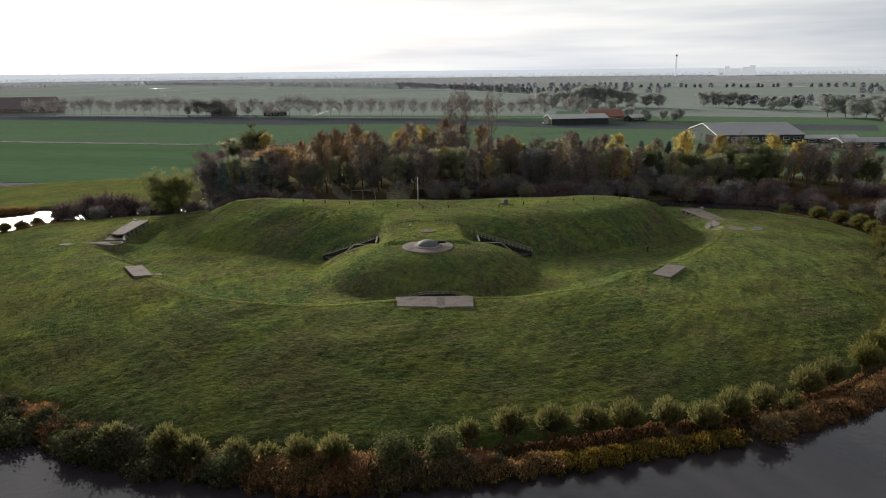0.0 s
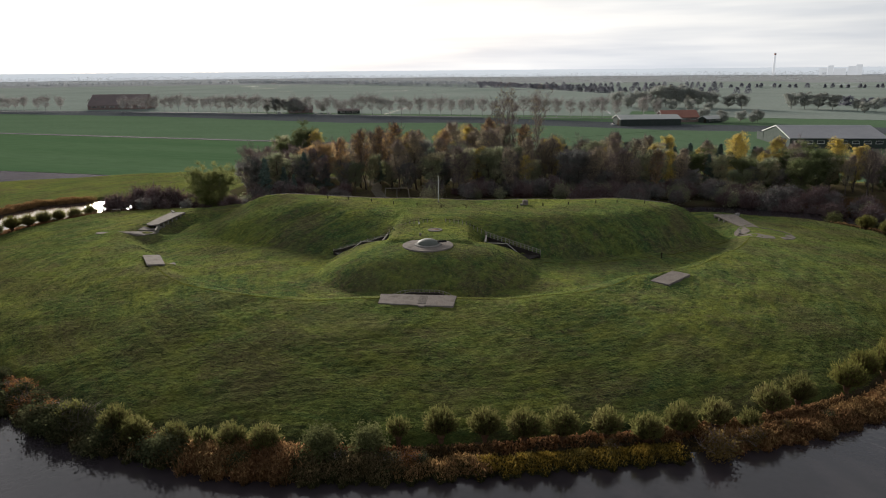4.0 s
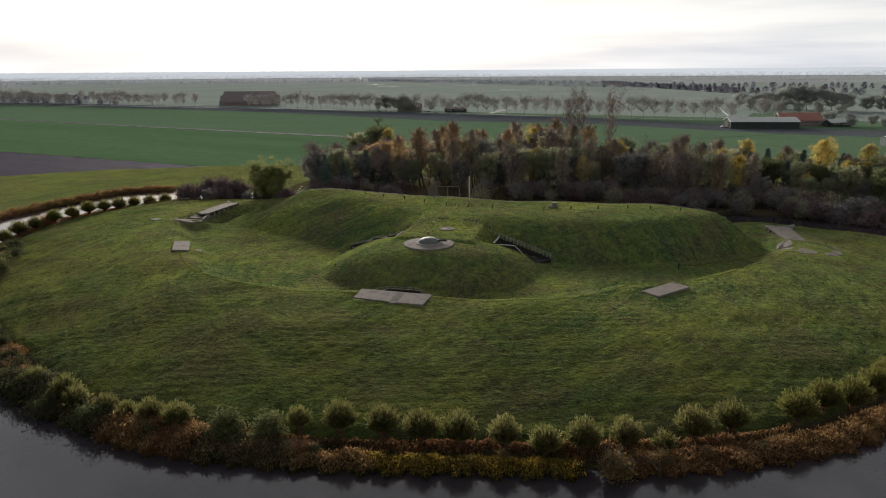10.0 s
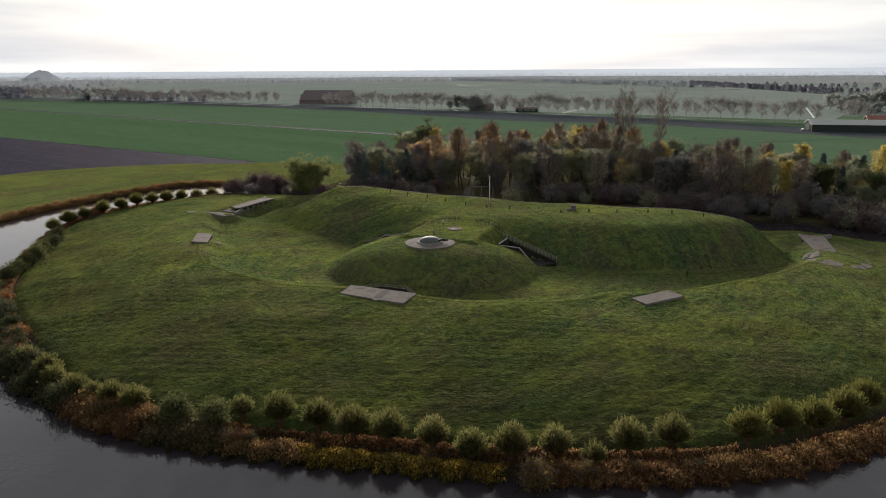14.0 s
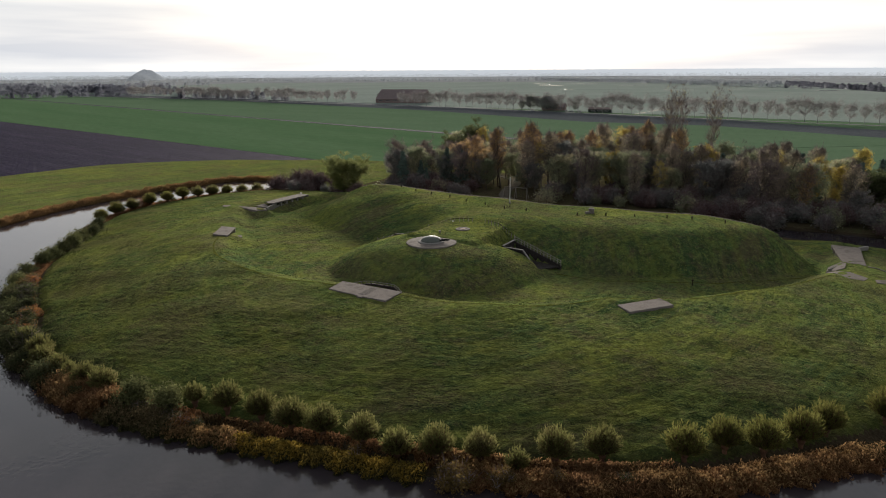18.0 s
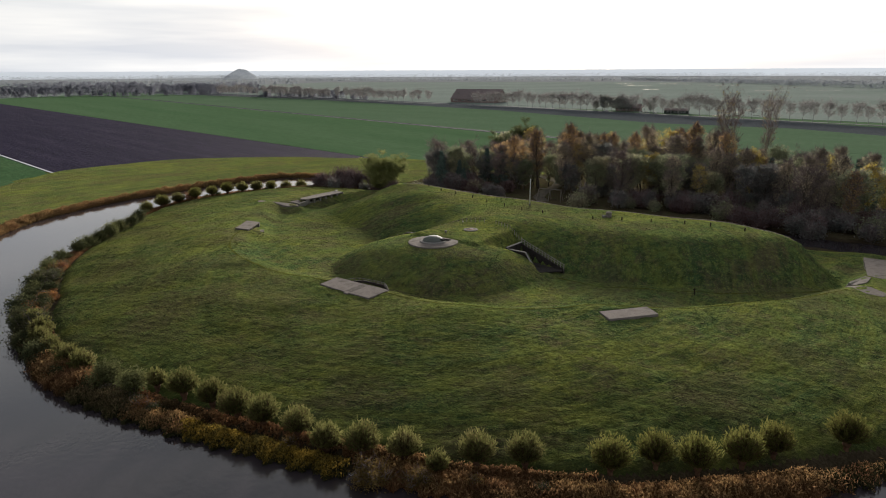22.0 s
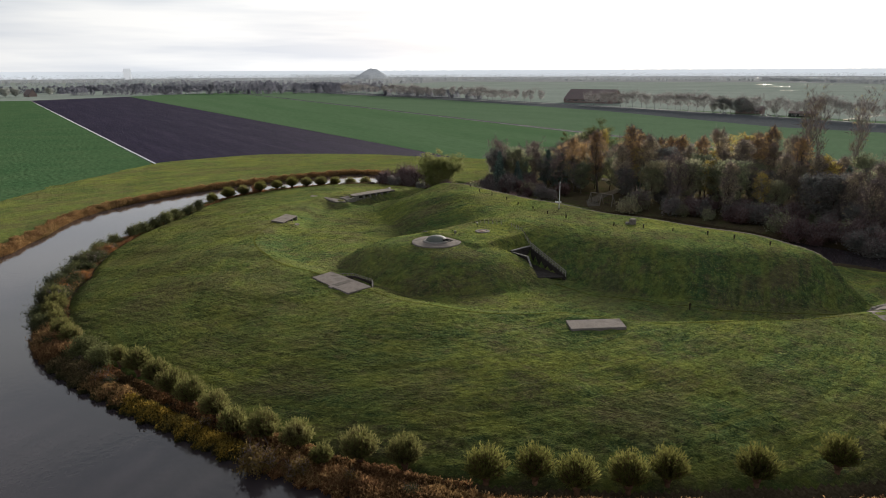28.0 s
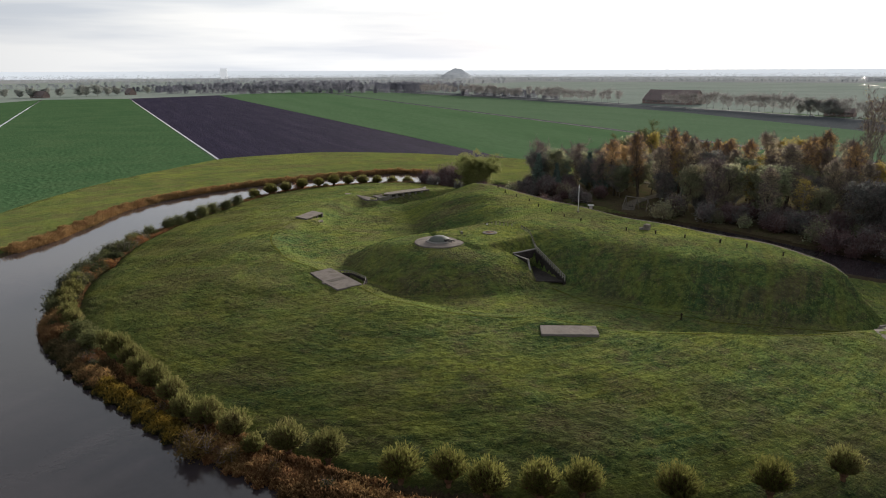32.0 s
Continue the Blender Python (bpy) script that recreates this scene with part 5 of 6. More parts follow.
# sunk side entrances between mound and rampart
def entrance(side):
    def p(x, y):
        return (x * side, y)
    edge = M_STONE if side > 0 else M_CONC_D
    e = thing("side_entrance", "sunk side entrance with dark walls and pale copings" if side > 0 else "half-filled side entrance with worn grey copings", "entrance")
    part("back_wall", Geo().prism([p(10.2, 10.0), p(10.6, 10.0), p(10.6, 15.6), p(10.2, 15.6)][::side], 2.0, 5.75).mesh("back_wall", M_DARKWALL), e)
    part("lintel", bevelled(Geo().prism([p(10.3, 9.9), p(10.65, 9.9), p(10.65, 15.7), p(10.3, 15.7)][::side], 5.75, 5.95).mesh("lintel", edge), 0.03, 1), e, "pale lintel stone")
    part("wing_wall", Geo().prism([p(10.6, 10.0), p(14.8, 9.6), p(14.8, 10.0), p(10.6, 10.4)][::side], 2.0, 5.5).mesh("wing_wall", M_DARKWALL), e)
    part("wing_wall", Geo().prism([p(14.8, 9.6), p(18.3, 7.3), p(18.5, 7.7), p(14.8, 10.0)][::side], 2.0, [5.5, 2.95, 2.95, 5.5][::side]).mesh("wing_wall", M_DARKWALL), e)
    part("coping", bevelled(Geo().prism([p(10.5, 10.0), p(14.85, 9.6), p(14.85, 9.95), p(10.5, 10.35)][::side], 5.5, 5.64).mesh("coping", edge), 0.02, 1), e, "pale coping")
    g = Geo()
    q = [p(14.75, 9.62), p(18.4, 7.25), p(18.55, 7.6), p(14.85, 9.98)][::side]
    lo, hi = [5.5, 2.95, 2.95, 5.5][::side], [5.64, 3.09, 3.09, 5.64][::side]
    g.add([(x, y, z) for (x, y), z in zip(q, lo)] + [(x, y, z) for (x, y), z in zip(q, hi)], [(3, 2, 1, 0), (4, 5, 6, 7), (0, 1, 5, 4), (1, 2, 6, 5), (2, 3, 7, 6), (3, 0, 4, 7)])
    part("coping", g.mesh("coping", edge), e, "sloping pale coping")
    part("flank_wall", Geo().prism([p(10.5, 15.4), p(21.6, 12.4), p(21.7, 12.8), p(10.5, 15.8)][::side], 1.8, [5.6, 2.75, 2.75, 5.6][::side]).mesh("flank_wall", M_DARKWALL), e)
    part("door", bevelled(Geo().box((10.66 * side, 12.9, 3.6), (0.12, 1.3, 2.1)).mesh("door", M_BLACK), 0.02, 1), e, "dark steel door")
    part("floor", Geo().prism([p(10.6, 10.3), p(14.8, 9.9), p(18.3, 7.8), p(21.4, 12.3), p(10.6, 15.4)][::side], 2.3, 2.56).mesh("floor", M_DARKWALL), e)
    parapet("stair_railing", "grey wooden railing down the flank of the rampart", [p(10.5, 15.6), p(21.6, 12.6)], [5.6, 2.7], 1.0 if side > 0 else 0.6, 15 if side > 0 else 9, M_RAILWOOD, M_RAILWOOD, w=0.17 if side > 0 else 0.10, rails=(0.95, 0.5) if side > 0 else (0.5,))
    parapet("fence", "low fence of grey wooden posts along the mound", [p(1.5, 20.0), p(5.5, 18.6), p(10.2, 15.9)], [float(land(1.5 * side, 20.0)), float(land(5.5 * side, 18.6)), 6.0], 0.8, 11, M_RAILWOOD, M_DWOOD, cat="fence", w=0.12, rails=(0.8,))


entrance(1)
entrance(-1)

# rear wall of the barracks under the rampart, with its pale edge
xs = np.linspace(-58, 57, 44)
rear = thing("barracks", "long brick barracks wall under the rampart's rear edge", "building")
g1, g2 = Geo(), Geo()
prev = None
for x in xs:
    y = float(np.interp(x, [p[0] for p in BACK], [p[1] for p in BACK]))
    z = float(land(x, y - 0.8))
    if prev:
        (px, py, pz) = prev
        g1.add([(px, py - 0.5, 0.5), (x, y - 0.5, 0.5), (x, y + 0.3, 0.5), (px, py + 0.3, 0.5), (px, py - 0.5, pz - 0.05), (x, y - 0.5, z - 0.05), (x, y + 0.3, z - 0.05), (px, py + 0.3, pz - 0.05)],
               [(3, 2, 1, 0), (4, 5, 6, 7), (0, 1, 5, 4), (2, 3, 7, 6)])
        g2.add([(px, py + 0.02, pz - 0.1), (x, y + 0.02, z - 0.1), (x, y + 0.25, z - 0.1), (px, py + 0.25, pz - 0.1), (px, py + 0.02, pz + 0.05), (x, y + 0.02, z + 0.05), (x, y + 0.25, z + 0.05), (px, py + 0.25, pz + 0.05)],
               [(3, 2, 1, 0), (4, 5, 6, 7), (0, 1, 5, 4), (2, 3, 7, 6)])
    prev = (x, y, z)
part("wall", g1.mesh("wall", material("old_brick", [(0.20, 0.10, 0.07), (0.28, 0.15, 0.10)], 0.8, 5, 0.9, 0.2, 0.2)), rear)
part("edge_stone", g2.mesh("edge_stone", M_CONC), rear, "pale stone edge")

# crest posts, vent block, flagpole
for x, y in ((-37, 46.0), (-30.5, 43), (-25, 42), (-19, 41), (-13, 38.5), (-7, 37), (-1, 35), (5, 34), (17, 34.5), (23, 36), (29, 37), (35.5, 38.5), (40.5, 39), (47, 39.5)):
    po = thing("marker_post", "short dark wooden marker post on the rampart", "post", (x, y, float(land(x, y))), turn(), "marker posts on the rampart")
    part("shaft", Geo().box((0, 0, 0.22), (0.20, 0.20, 0.9), taper=0.9).mesh("shaft", M_DWOOD), po)
    part("cap", Geo().box((0, 0, 0.69), (0.24, 0.24, 0.06)).mesh("cap", M_BLACK), po)
vb = thing("chimney_block", "weathered pale concrete chimney block on the rampart", "chimney", (18.9, 38.5, float(land(18.9, 38.5))), 15)
part("block", bevelled(Geo().box((0, 0, 0.4), (1.2, 1.0, 1.4)).mesh("block", M_CONC), 0.08), vb)
part("cap", bevelled(Geo().box((0.08, 0, 1.06), (0.95, 0.9, 0.22), 0, 4, 3).mesh("cap", M_CONC), 0.06), vb)
part("rubble", bevelled(Geo().box((-0.95, -0.4, 0.15), (0.8, 0.7, 0.6), 30).mesh("rubble", M_CONC_D), 0.1), vb)
pole = thing("flagpole", "tall white flagpole on the rampart", "flagpole", (-2.2, 40.7, float(land(-2.2, 40.7))))
part("mast", Geo().tube([(0, 0, -0.3), (0, 0, 3.0), (0, 0, 6.3)], [0.11, 0.09, 0.065], 10).mesh("mast", M_WHITE, True), pole)
part("truck", lathe([(0.10, 6.28), (0.12, 6.34), (0.07, 6.42)], 12).mesh("truck", M_WHITE), pole)
part("foot", bevelled(Geo().box((0, 0, 0.1), (0.35, 0.35, 0.5)).mesh("foot", M_CONC), 0.03), pole)


# open gun galleries at both ends of the rampart
def gallery(side, roof, step, front, wall, y0, y1, fy, slant=0.0):
    """Roof slab level with the meadow, carried by a wall with openings towards the hollow; broken slabs before it."""
    def p(x, y):
        return (x * side, y)

    def tops(poly, lift):
        return [max(2.95, float(land(x, y))) + lift for x, y in poly]
    e = thing("gun_gallery", "weathered concrete gun gallery with a long flat roof slab", "bunker")
    zt = max(float(land((wall + d) * side, y)) for d in (2.0, 3.5, 5.0) for y in np.linspace(y0 + 2, y1 - 2, 7)) + 0.10
    poly = [p(*q) for q in roof][::side]
    part("roof_slab", bevelled(Geo().prism(poly, zt - 0.30, zt).mesh("roof_slab", M_CONC), 0.05, 1), e, "long pale roof slab")
    for name, pts, lift, lab in (("step_slab", step, 0.10, "lower broken slab"), ("front_slab", front, 0.06, "curved low concrete slab")):
        poly = [p(*q) for q in pts][::side]
        part(name, bevelled(Geo().prism(poly, 1.9, tops(poly, lift)).mesh(name, M_CONC), 0.05, 1), e, lab)
    def w(d, y):
        return p(wall + d + slant * (y - y0), y)
    part("back_wall", Geo().prism([w(0.9, y0), w(1.4, y0), w(1.4, y1), w(0.9, y1)][::side], 1.6, zt - 0.31).mesh("back_wall", M_DARKWALL), e)
    n = int((y1 - y0) / 2.4)
    for k in range(n + 1):
        y = y0 + (y1 - y0 - 0.7) * k / n
        part("pier", bevelled(Geo().prism([w(0.1, y), w(0.8, y), w(0.8, y + 0.7), w(0.1, y + 0.7)][::side], 1.6, zt - 0.31).mesh("pier", M_CONC_D), 0.03, 1), e)
        if k < n:
            part("sill", Geo().prism([w(0.3, y + 0.7), w(0.6, y + 0.7), w(0.6, y + 2.3), w(0.3, y + 2.3)][::side], 1.6, zt - 1.0).mesh("sill", M_CONC_D), e)
    part("flank_wall", Geo().prism([p(wall - 2.0, fy), p(wall - 1.6, fy - 0.2), p(wall + 0.7, y0 + 0.4), p(wall + 0.3, y0 + 0.6)][::side], 1.6, 3.5).mesh("flank_wall", M_CONC_D), e)
    part("end_coping", bevelled(Geo().prism([p(wall + 3.2, y1 - 0.6), p(wall + 4.8, y1 + 1.4), p(wall + 4.3, y1 + 1.7), p(wall + 2.8, y1 - 0.2)][::side], 3.0, zt + 0.16).mesh("end_coping", M_STONE), 0.05, 1), e, "pale end coping")
    return e


gallery(1, [(68.7, 37.6), (72.7, 36.6), (72.3, 42.0), (71.7, 51.4), (66.5, 51.6)], [(66.3, 31.4), (67.8, 30.2), (69.2, 32.0), (69.4, 36.2), (68.4, 37.0), (66.5, 34.4)],
        [(66.2, 30.6), (67.7, 27.4), (69.9, 25.3), (72.2, 24.9), (72.8, 27.3), (70.0, 29.6), (68.2, 29.2)], 68.5, 37.8, 51.4, 31.4, -0.15)
gallery(-1, [(69.7, 30.9), (71.0, 30.0), (72.8, 31.0), (73.5, 38.0), (73.6, 46.0), (69.8, 45.8)], [(69.0, 28.2), (72.6, 26.8), (72.9, 30.4), (71.0, 29.8), (69.5, 30.6)],
        [(67.2, 25.3), (69.4, 23.4), (72.4, 22.6), (75.2, 22.7), (72.8, 25.0), (70.6, 26.8), (68.4, 27.0)], 69.6, 31.2, 45.6, 26.0)
for poly in ([(73.9, 27.0), (74.1, 25.0), (76.5, 25.8), (75.7, 28.2)], [(76.0, 30.2), (75.9, 28.6), (76.6, 26.8), (77.6, 27.9), (77.7, 30.1)]):
    slab("ring_slab", "broken piece of a round concrete gun ring in the grass", poly, 2.6, [float(land(x, y)) + 0.09 for x, y in poly])
kerb = thing("ring_kerb", "low curved concrete kerb in the grass", "kerb")
line = [(72.9, 36.2), (74.4, 35.7), (75.7, 34.6), (76.6, 33.2), (77.3, 31.7), (77.6, 30.4)]
for a, b in zip(line, line[1:]):
    q = strip(a, b, 0.35)
    part("kerb_stone", Geo().prism(q, 2.8, [float(land(x, y)) + 0.10 for x, y in q]).mesh("kerb_stone", M_CONC), kerb)
slab("ring_slab", "small round broken concrete ring in the grass", [(-78.6 + 1.5 * math.cos(a), 22.0 + 1.0 * math.sin(a)) for a in np.linspace(0, math.tau, 13)[:-1]], 2.4, float(land(-78.6, 22.0)) + 0.12)

wp = thing("wooden_post", "single dark wooden post in the hollow", "post", (46.0, 13.2, float(land(46.0, 13.2))))
part("shaft", Geo().box((0, 0, 0.45), (0.16, 0.16, 1.3)).mesh("shaft", M_DWOOD), wp)
part("arm", Geo().box((0, 0, 0.9), (0.5, 0.06, 0.12)).mesh("arm", M_DWOOD), wp)
bench = thing("picnic_table", "dark wooden picnic table on the grass by the shore", "table", (-94.5, 55.0, float(land(-94.5, 55.0))), 12)
for y in (-0.3, 0.0, 0.3):
    part("top_plank", Geo().box((0, y, 0.75), (2.4, 0.27, 0.06)).mesh("top_plank", M_DWOOD), bench)
for y in (-0.85, 0.85):
    part("seat", Geo().box((0, y, 0.45), (2.4, 0.28, 0.06)).mesh("seat", M_DWOOD), bench)
for x in (-0.9, 0.9):
    part("trestle", Geo().box((x, 0, 0.36), (0.1, 1.7, 0.1)).box((x, -0.45, 0.36), (0.1, 0.1, 0.8), 0, 25).box((x, 0.45, 0.36), (0.1, 0.1, 0.8), 0, -25).mesh("trestle", M_DWOOD), bench)
board = thing("information_board", "white information board with a small roof by the water", "sign", (-27.6, 73.0, float(land(-27.6, 73.0))), 35)
for x in (-0.55, 0.55):
    part("post", Geo().box((x, 0, 0.9), (0.14, 0.14, 2.2)).mesh("post", M_DWOOD), board)
part("panel", bevelled(Geo().box((0, 0, 1.35), (1.15, 0.10, 1.1)).mesh("panel", M_WHITE), 0.02), board)
part("roof", Geo().add([(-0.9, -0.4, 1.95), (0.9, -0.4, 1.95), (0.9, 0.4, 1.95), (-0.9, 0.4, 1.95), (-0.9, 0, 2.3), (0.9, 0, 2.3)], [(0, 1, 5, 4), (2, 3, 4, 5), (0, 4, 3), (1, 2, 5), (3, 2, 1, 0)]).mesh("roof", M_WHITE), board)

swing = thing("swing_frame", "timber swing frame on the playground", "swing", (-19.5, 83.0, float(land(-19.5, 83.0))), 8)
part("beam", Geo().tube([(-3.6, 0, 3.4), (3.6, 0, 3.4)], [0.13, 0.13], 8).mesh("beam", M_WOOD), swing)
for x in (-3.5, 0, 3.5):
    for y in (-1.3, 1.3):
        part("leg", Geo().tube([(x, 0, 3.4), (x * 1.1, y, -0.1)], [0.11, 0.12], 7).mesh("leg", M_WOOD), swing)
for x in (-2.2, -1.3, 1.3, 2.2):
    part("chain", Geo().tube([(x, 0, 3.3), (x, 0.05, 0.6)], [0.02, 0.02], 4).mesh("chain", M_BLACK), swing)
for x in (-1.75, 1.75):
    part("seat", Geo().box((x, 0.05, 0.58), (1.0, 0.28, 0.06)).mesh("seat", M_BLACK), swing)
M_GRAVEL = material("gravel_path", [(0.11, 0.10, 0.082), (0.16, 0.145, 0.12)], 0.6, 8, 0.97, 0.0, 0.3)
pth = [(-20, 80), (-25, 86), (-29, 98), (-30.5, 108), (-34, 117), (-44, 124), (-60, 127)]
gp = Geo()
for a, b in zip(pth, pth[1:]):
    gp.prism(strip(a, b, 3.4), 0.6, float(land(*along(a, b, 0.5))) + 0.10)
tagged(new("path", gp.mesh("path", M_GRAVEL)), "pale gravel path through the wood", "path", kind="structure")

# ---------------------------------------------------------------- the wood behind the fort
for kind, x, y, s in (("solitary", -71.3, 66.0, 1.0), ("alder_b", -66, 88, 0.95), ("alder_a", -61, 92, 1.0), ("bare", -69, 92, 0.9), ("poplar_russet", -21, 95.5, 0.95), ("alder_b", -17.5, 93, 0.8), ("alder_a", -35, 94, 0.75), ("poplar_orange", -39, 96, 0.9), ("oak", -49, 110, 1.0), ("oak", -43, 107, 0.92), ("oak", -56, 113, 0.9), ("birch", -19, 103, 1.0), ("poplar_russet", -35, 103, 1.0), ("alder_b", -38, 96, 0.8), ("poplar_orange", -26.5, 112, 1.0), ("alder_a", -24, 100, 0.75), ("poplar_russet", -33, 121, 1.05), ("birch", 20, 98, 0.8), ("birch", 52, 108, 0.8), ("tall_poplar", 16.5, 146, 1.0), ("tall_poplar", 24.5, 151, 0.98), ("tall_poplar", 9, 152, 0.9),
                      ("poplar_yellow", 28.5, 116, 1.15), ("poplar_yellow", 30.5, 113, 0.9), ("poplar_yellow", 92.4, 125, 1.05), ("poplar_yellow", 95.5, 127, 0.9), ("conifer", -62, 84, 0.85), ("conifer", -57, 88, 0.75), ("conifer", -52, 84, 0.6),
                      ("maple", -72, 140, 1.2), ("maple", -66, 146, 1.3), ("alder_a", -78, 150, 1.0), ("poplar_yellow", -62, 142, 1.0), ("conifer", 45, 125, 1.0), ("conifer", 52, 130, 0.95), ("conifer", -30, 112, 0.8),
                      ("poplar_orange", -30, 122, 1.0), ("poplar_orange", -18, 126, 1.0), ("poplar_yellow", -24, 130, 1.05), ("poplar_orange", -8, 120, 1.05), ("poplar_yellow", 0, 128, 1.0), ("maple", 106, 108, 1.0), ("maple", 112, 104, 1.05), ("maple", 118, 108, 0.9), ("maple", 75, 112, 0.9), ("poplar_yellow", 66, 98, 0.5), ("poplar_yellow", 86, 103, 0.5), ("poplar_yellow", 97, 106, 0.75), ("conifer", 60, 112, 1.0), ("conifer", 34, 118, 1.05), ("conifer", 72, 120, 1.0), ("conifer", 82, 114, 0.85), ("conifer", -46, 98, 0.95), ("conifer", -54, 100, 1.0), ("conifer", -60, 96, 0.9), ("conifer", -8, 108, 0.9), ("poplar_yellow", 48, 112, 0.95), ("poplar_yellow", 105, 122, 0.95), ("bare", 138, 96, 1.0), ("bare", 132, 100, 0.9),
                      *[("conifer", 22 + 7.3 * i + 3 * math.sin(i * 2.1), 122 + 9 * math.sin(i * 1.7 + 0.4), 0.85 + 0.25 * math.sin(i * 2.9)) for i in range(13)]):
    plant(kind, x, y, s, turn())
spots = []
tries = 0
while len(spots) < 205 and tries < 9000:
    tries += 1
    x, y = float(rng.uniform(-72, 172)), float(rng.uniform(82, 165))
    back = 118 + 30 * math.exp(-((x - 5) / 45) ** 2) if x < 60 else 138 - 0.10 * (x - 60)
    front = 88 + 10 * max(0, (x - 60) / 80) + (8 if -62 < x < -30 else 0)
    if not front < y < back or math.hypot(x, y) < float(polar(OUTER, math.degrees(math.atan2(y, x)))) + 5:
        continue
    if min([math.hypot(x - a, y - b) for a, b in pth]) < (5 if y < 99 else 2.6) or any(math.hypot(x - a, y - b) < 3.3 for a, b in spots):
        continue
    if -33 < x < -13 and y < 92:
        continue
    spots.append((x, y))
for x, y in spots:
    w = rng.random()
    if x < -35:
        kind = "alder_b" if w < 0.35 else "alder_a" if w < 0.6 else "bare" if w < 0.85 else "maple"
        s = rng.uniform(0.7, 0.95)
    elif x < 12:
        kind = "poplar_russet" if w < 0.22 else "poplar_orange" if w < 0.44 else "poplar_yellow" if w < 0.57 else "bare" if w < 0.68 else "alder_b" if w < 0.80 else "alder_a" if w < 0.92 else "conifer"
        s = rng.uniform(0.75, 1.25)
    elif x < 60:
        kind = "alder_b" if w < 0.34 else "alder_a" if w < 0.60 else "bare" if w < 0.72 else "poplar_russet" if w < 0.9 else "poplar_orange"
        s = rng.uniform(0.62, 1.12)
    else:
        kind = "alder_a" if w < 0.3 else "alder_b" if w < 0.5 else "bare" if w < 0.62 else "poplar_russet" if w < 0.78 else "maple" if w < 0.88 else "poplar_yellow"
        s = rng.uniform(0.52, 0.95)
    plant(kind, x, y, float(s), turn())
for i in range(270):
    x = float(rng.uniform(-66, 150) if i < 190 else rng.uniform(15, 110))
    base = float(polar(OUTER, math.degrees(math.atan2(92, x)))) if abs(x) > 1 else 82
    ro_y = math.sqrt(max(40.0, base ** 2 - x ** 2)) if base > abs(x) else 60
    y = ro_y + float(rng.uniform(1.5 if x < 58 else 8.0, 22))
    if -34 < x < -14:
        continue
    kind = ("scrub_bare", "scrub_dark", "scrub_olive", "scrub_russet")[int(rng.integers(0, 4))]
    plant(kind, x, y, float(rng.uniform(0.7, 1.2)), turn())
for a_ in np.arange(118.0, 146.0, 2.3):
    q_ = float(polar(SHORE, a_)) - float(rng.uniform(1.5, 4.0))
    plant("scrub_bare" if rng.random() < 0.5 else "scrub_dark", q_ * math.cos(radians(a_)), q_ * math.sin(radians(a_)), float(rng.uniform(0.6, 0.9)), turn())
hut = thing("shed", "low grey shed roof among the trees", "shed", (46, 124, float(land(46, 124))), 5)
part("wall", Geo().box((0, 0, 1.3), (12, 5, 2.8)).mesh("wall", M_DWOOD), hut)
part("roof", Geo().add([(-6.5, -3, 2.6), (6.5, -3, 2.6), (6.5, 3, 2.6), (-6.5, 3, 2.6), (-6.5, 0, 4.0), (6.5, 0, 4.0)], [(0, 1, 5, 4), (2, 3, 4, 5), (0, 4, 3), (1, 2, 5), (3, 2, 1, 0)]).mesh("roof", M_CONC_D), hut)


# ---------------------------------------------------------------- farms and the far polder
M_ROOF_G = material("grey_sheet_roof", [(0.36, 0.36, 0.385), (0.42, 0.42, 0.44)], 0.1, 1.0, 0.85, 0.15, 0.05, 0, 0.06)
M_ROOF_W = material("pale_sheet_roof", [(0.552, 0.564, 0.54), (0.648, 0.648, 0.624)], 0.1, 1.0, 0.85, 0.15, 0.05, 0, 0.06)
# red and brown tiles and farm brick: distance haze mixed into the colours
M_ROOF_R = material("red_tile_roof", [(0.33, 0.15, 0.12), (0.41, 0.20, 0.15)], 0.2, 2.0, 0.8, 0.3, 0.2, 0, 0.12)
M_ROOF_B = material("brown_tile_roof", [(0.194, 0.158, 0.158), (0.238, 0.187, 0.184)], 0.2, 2.0, 0.8, 0.3, 0.2, 0, 0.15)
M_CLAD = material("dark_green_cladding", [(0.050, 0.065, 0.060), (0.070, 0.085, 0.078)], 0.3, 2.0, 0.9, 0.05, 0.05, 0, 0.1)
M_BRICKW = material("farm_brick", [(0.24, 0.18, 0.17), (0.30, 0.22, 0.20)], 0.4, 4, 0.9, 0.2, 0.2, 0, 0.15)
M_GLASS = material("window_glass", [(0.03, 0.035, 0.04), (0.05, 0.055, 0.06)], 0.5, 2, 0.08, 0.5, 0)


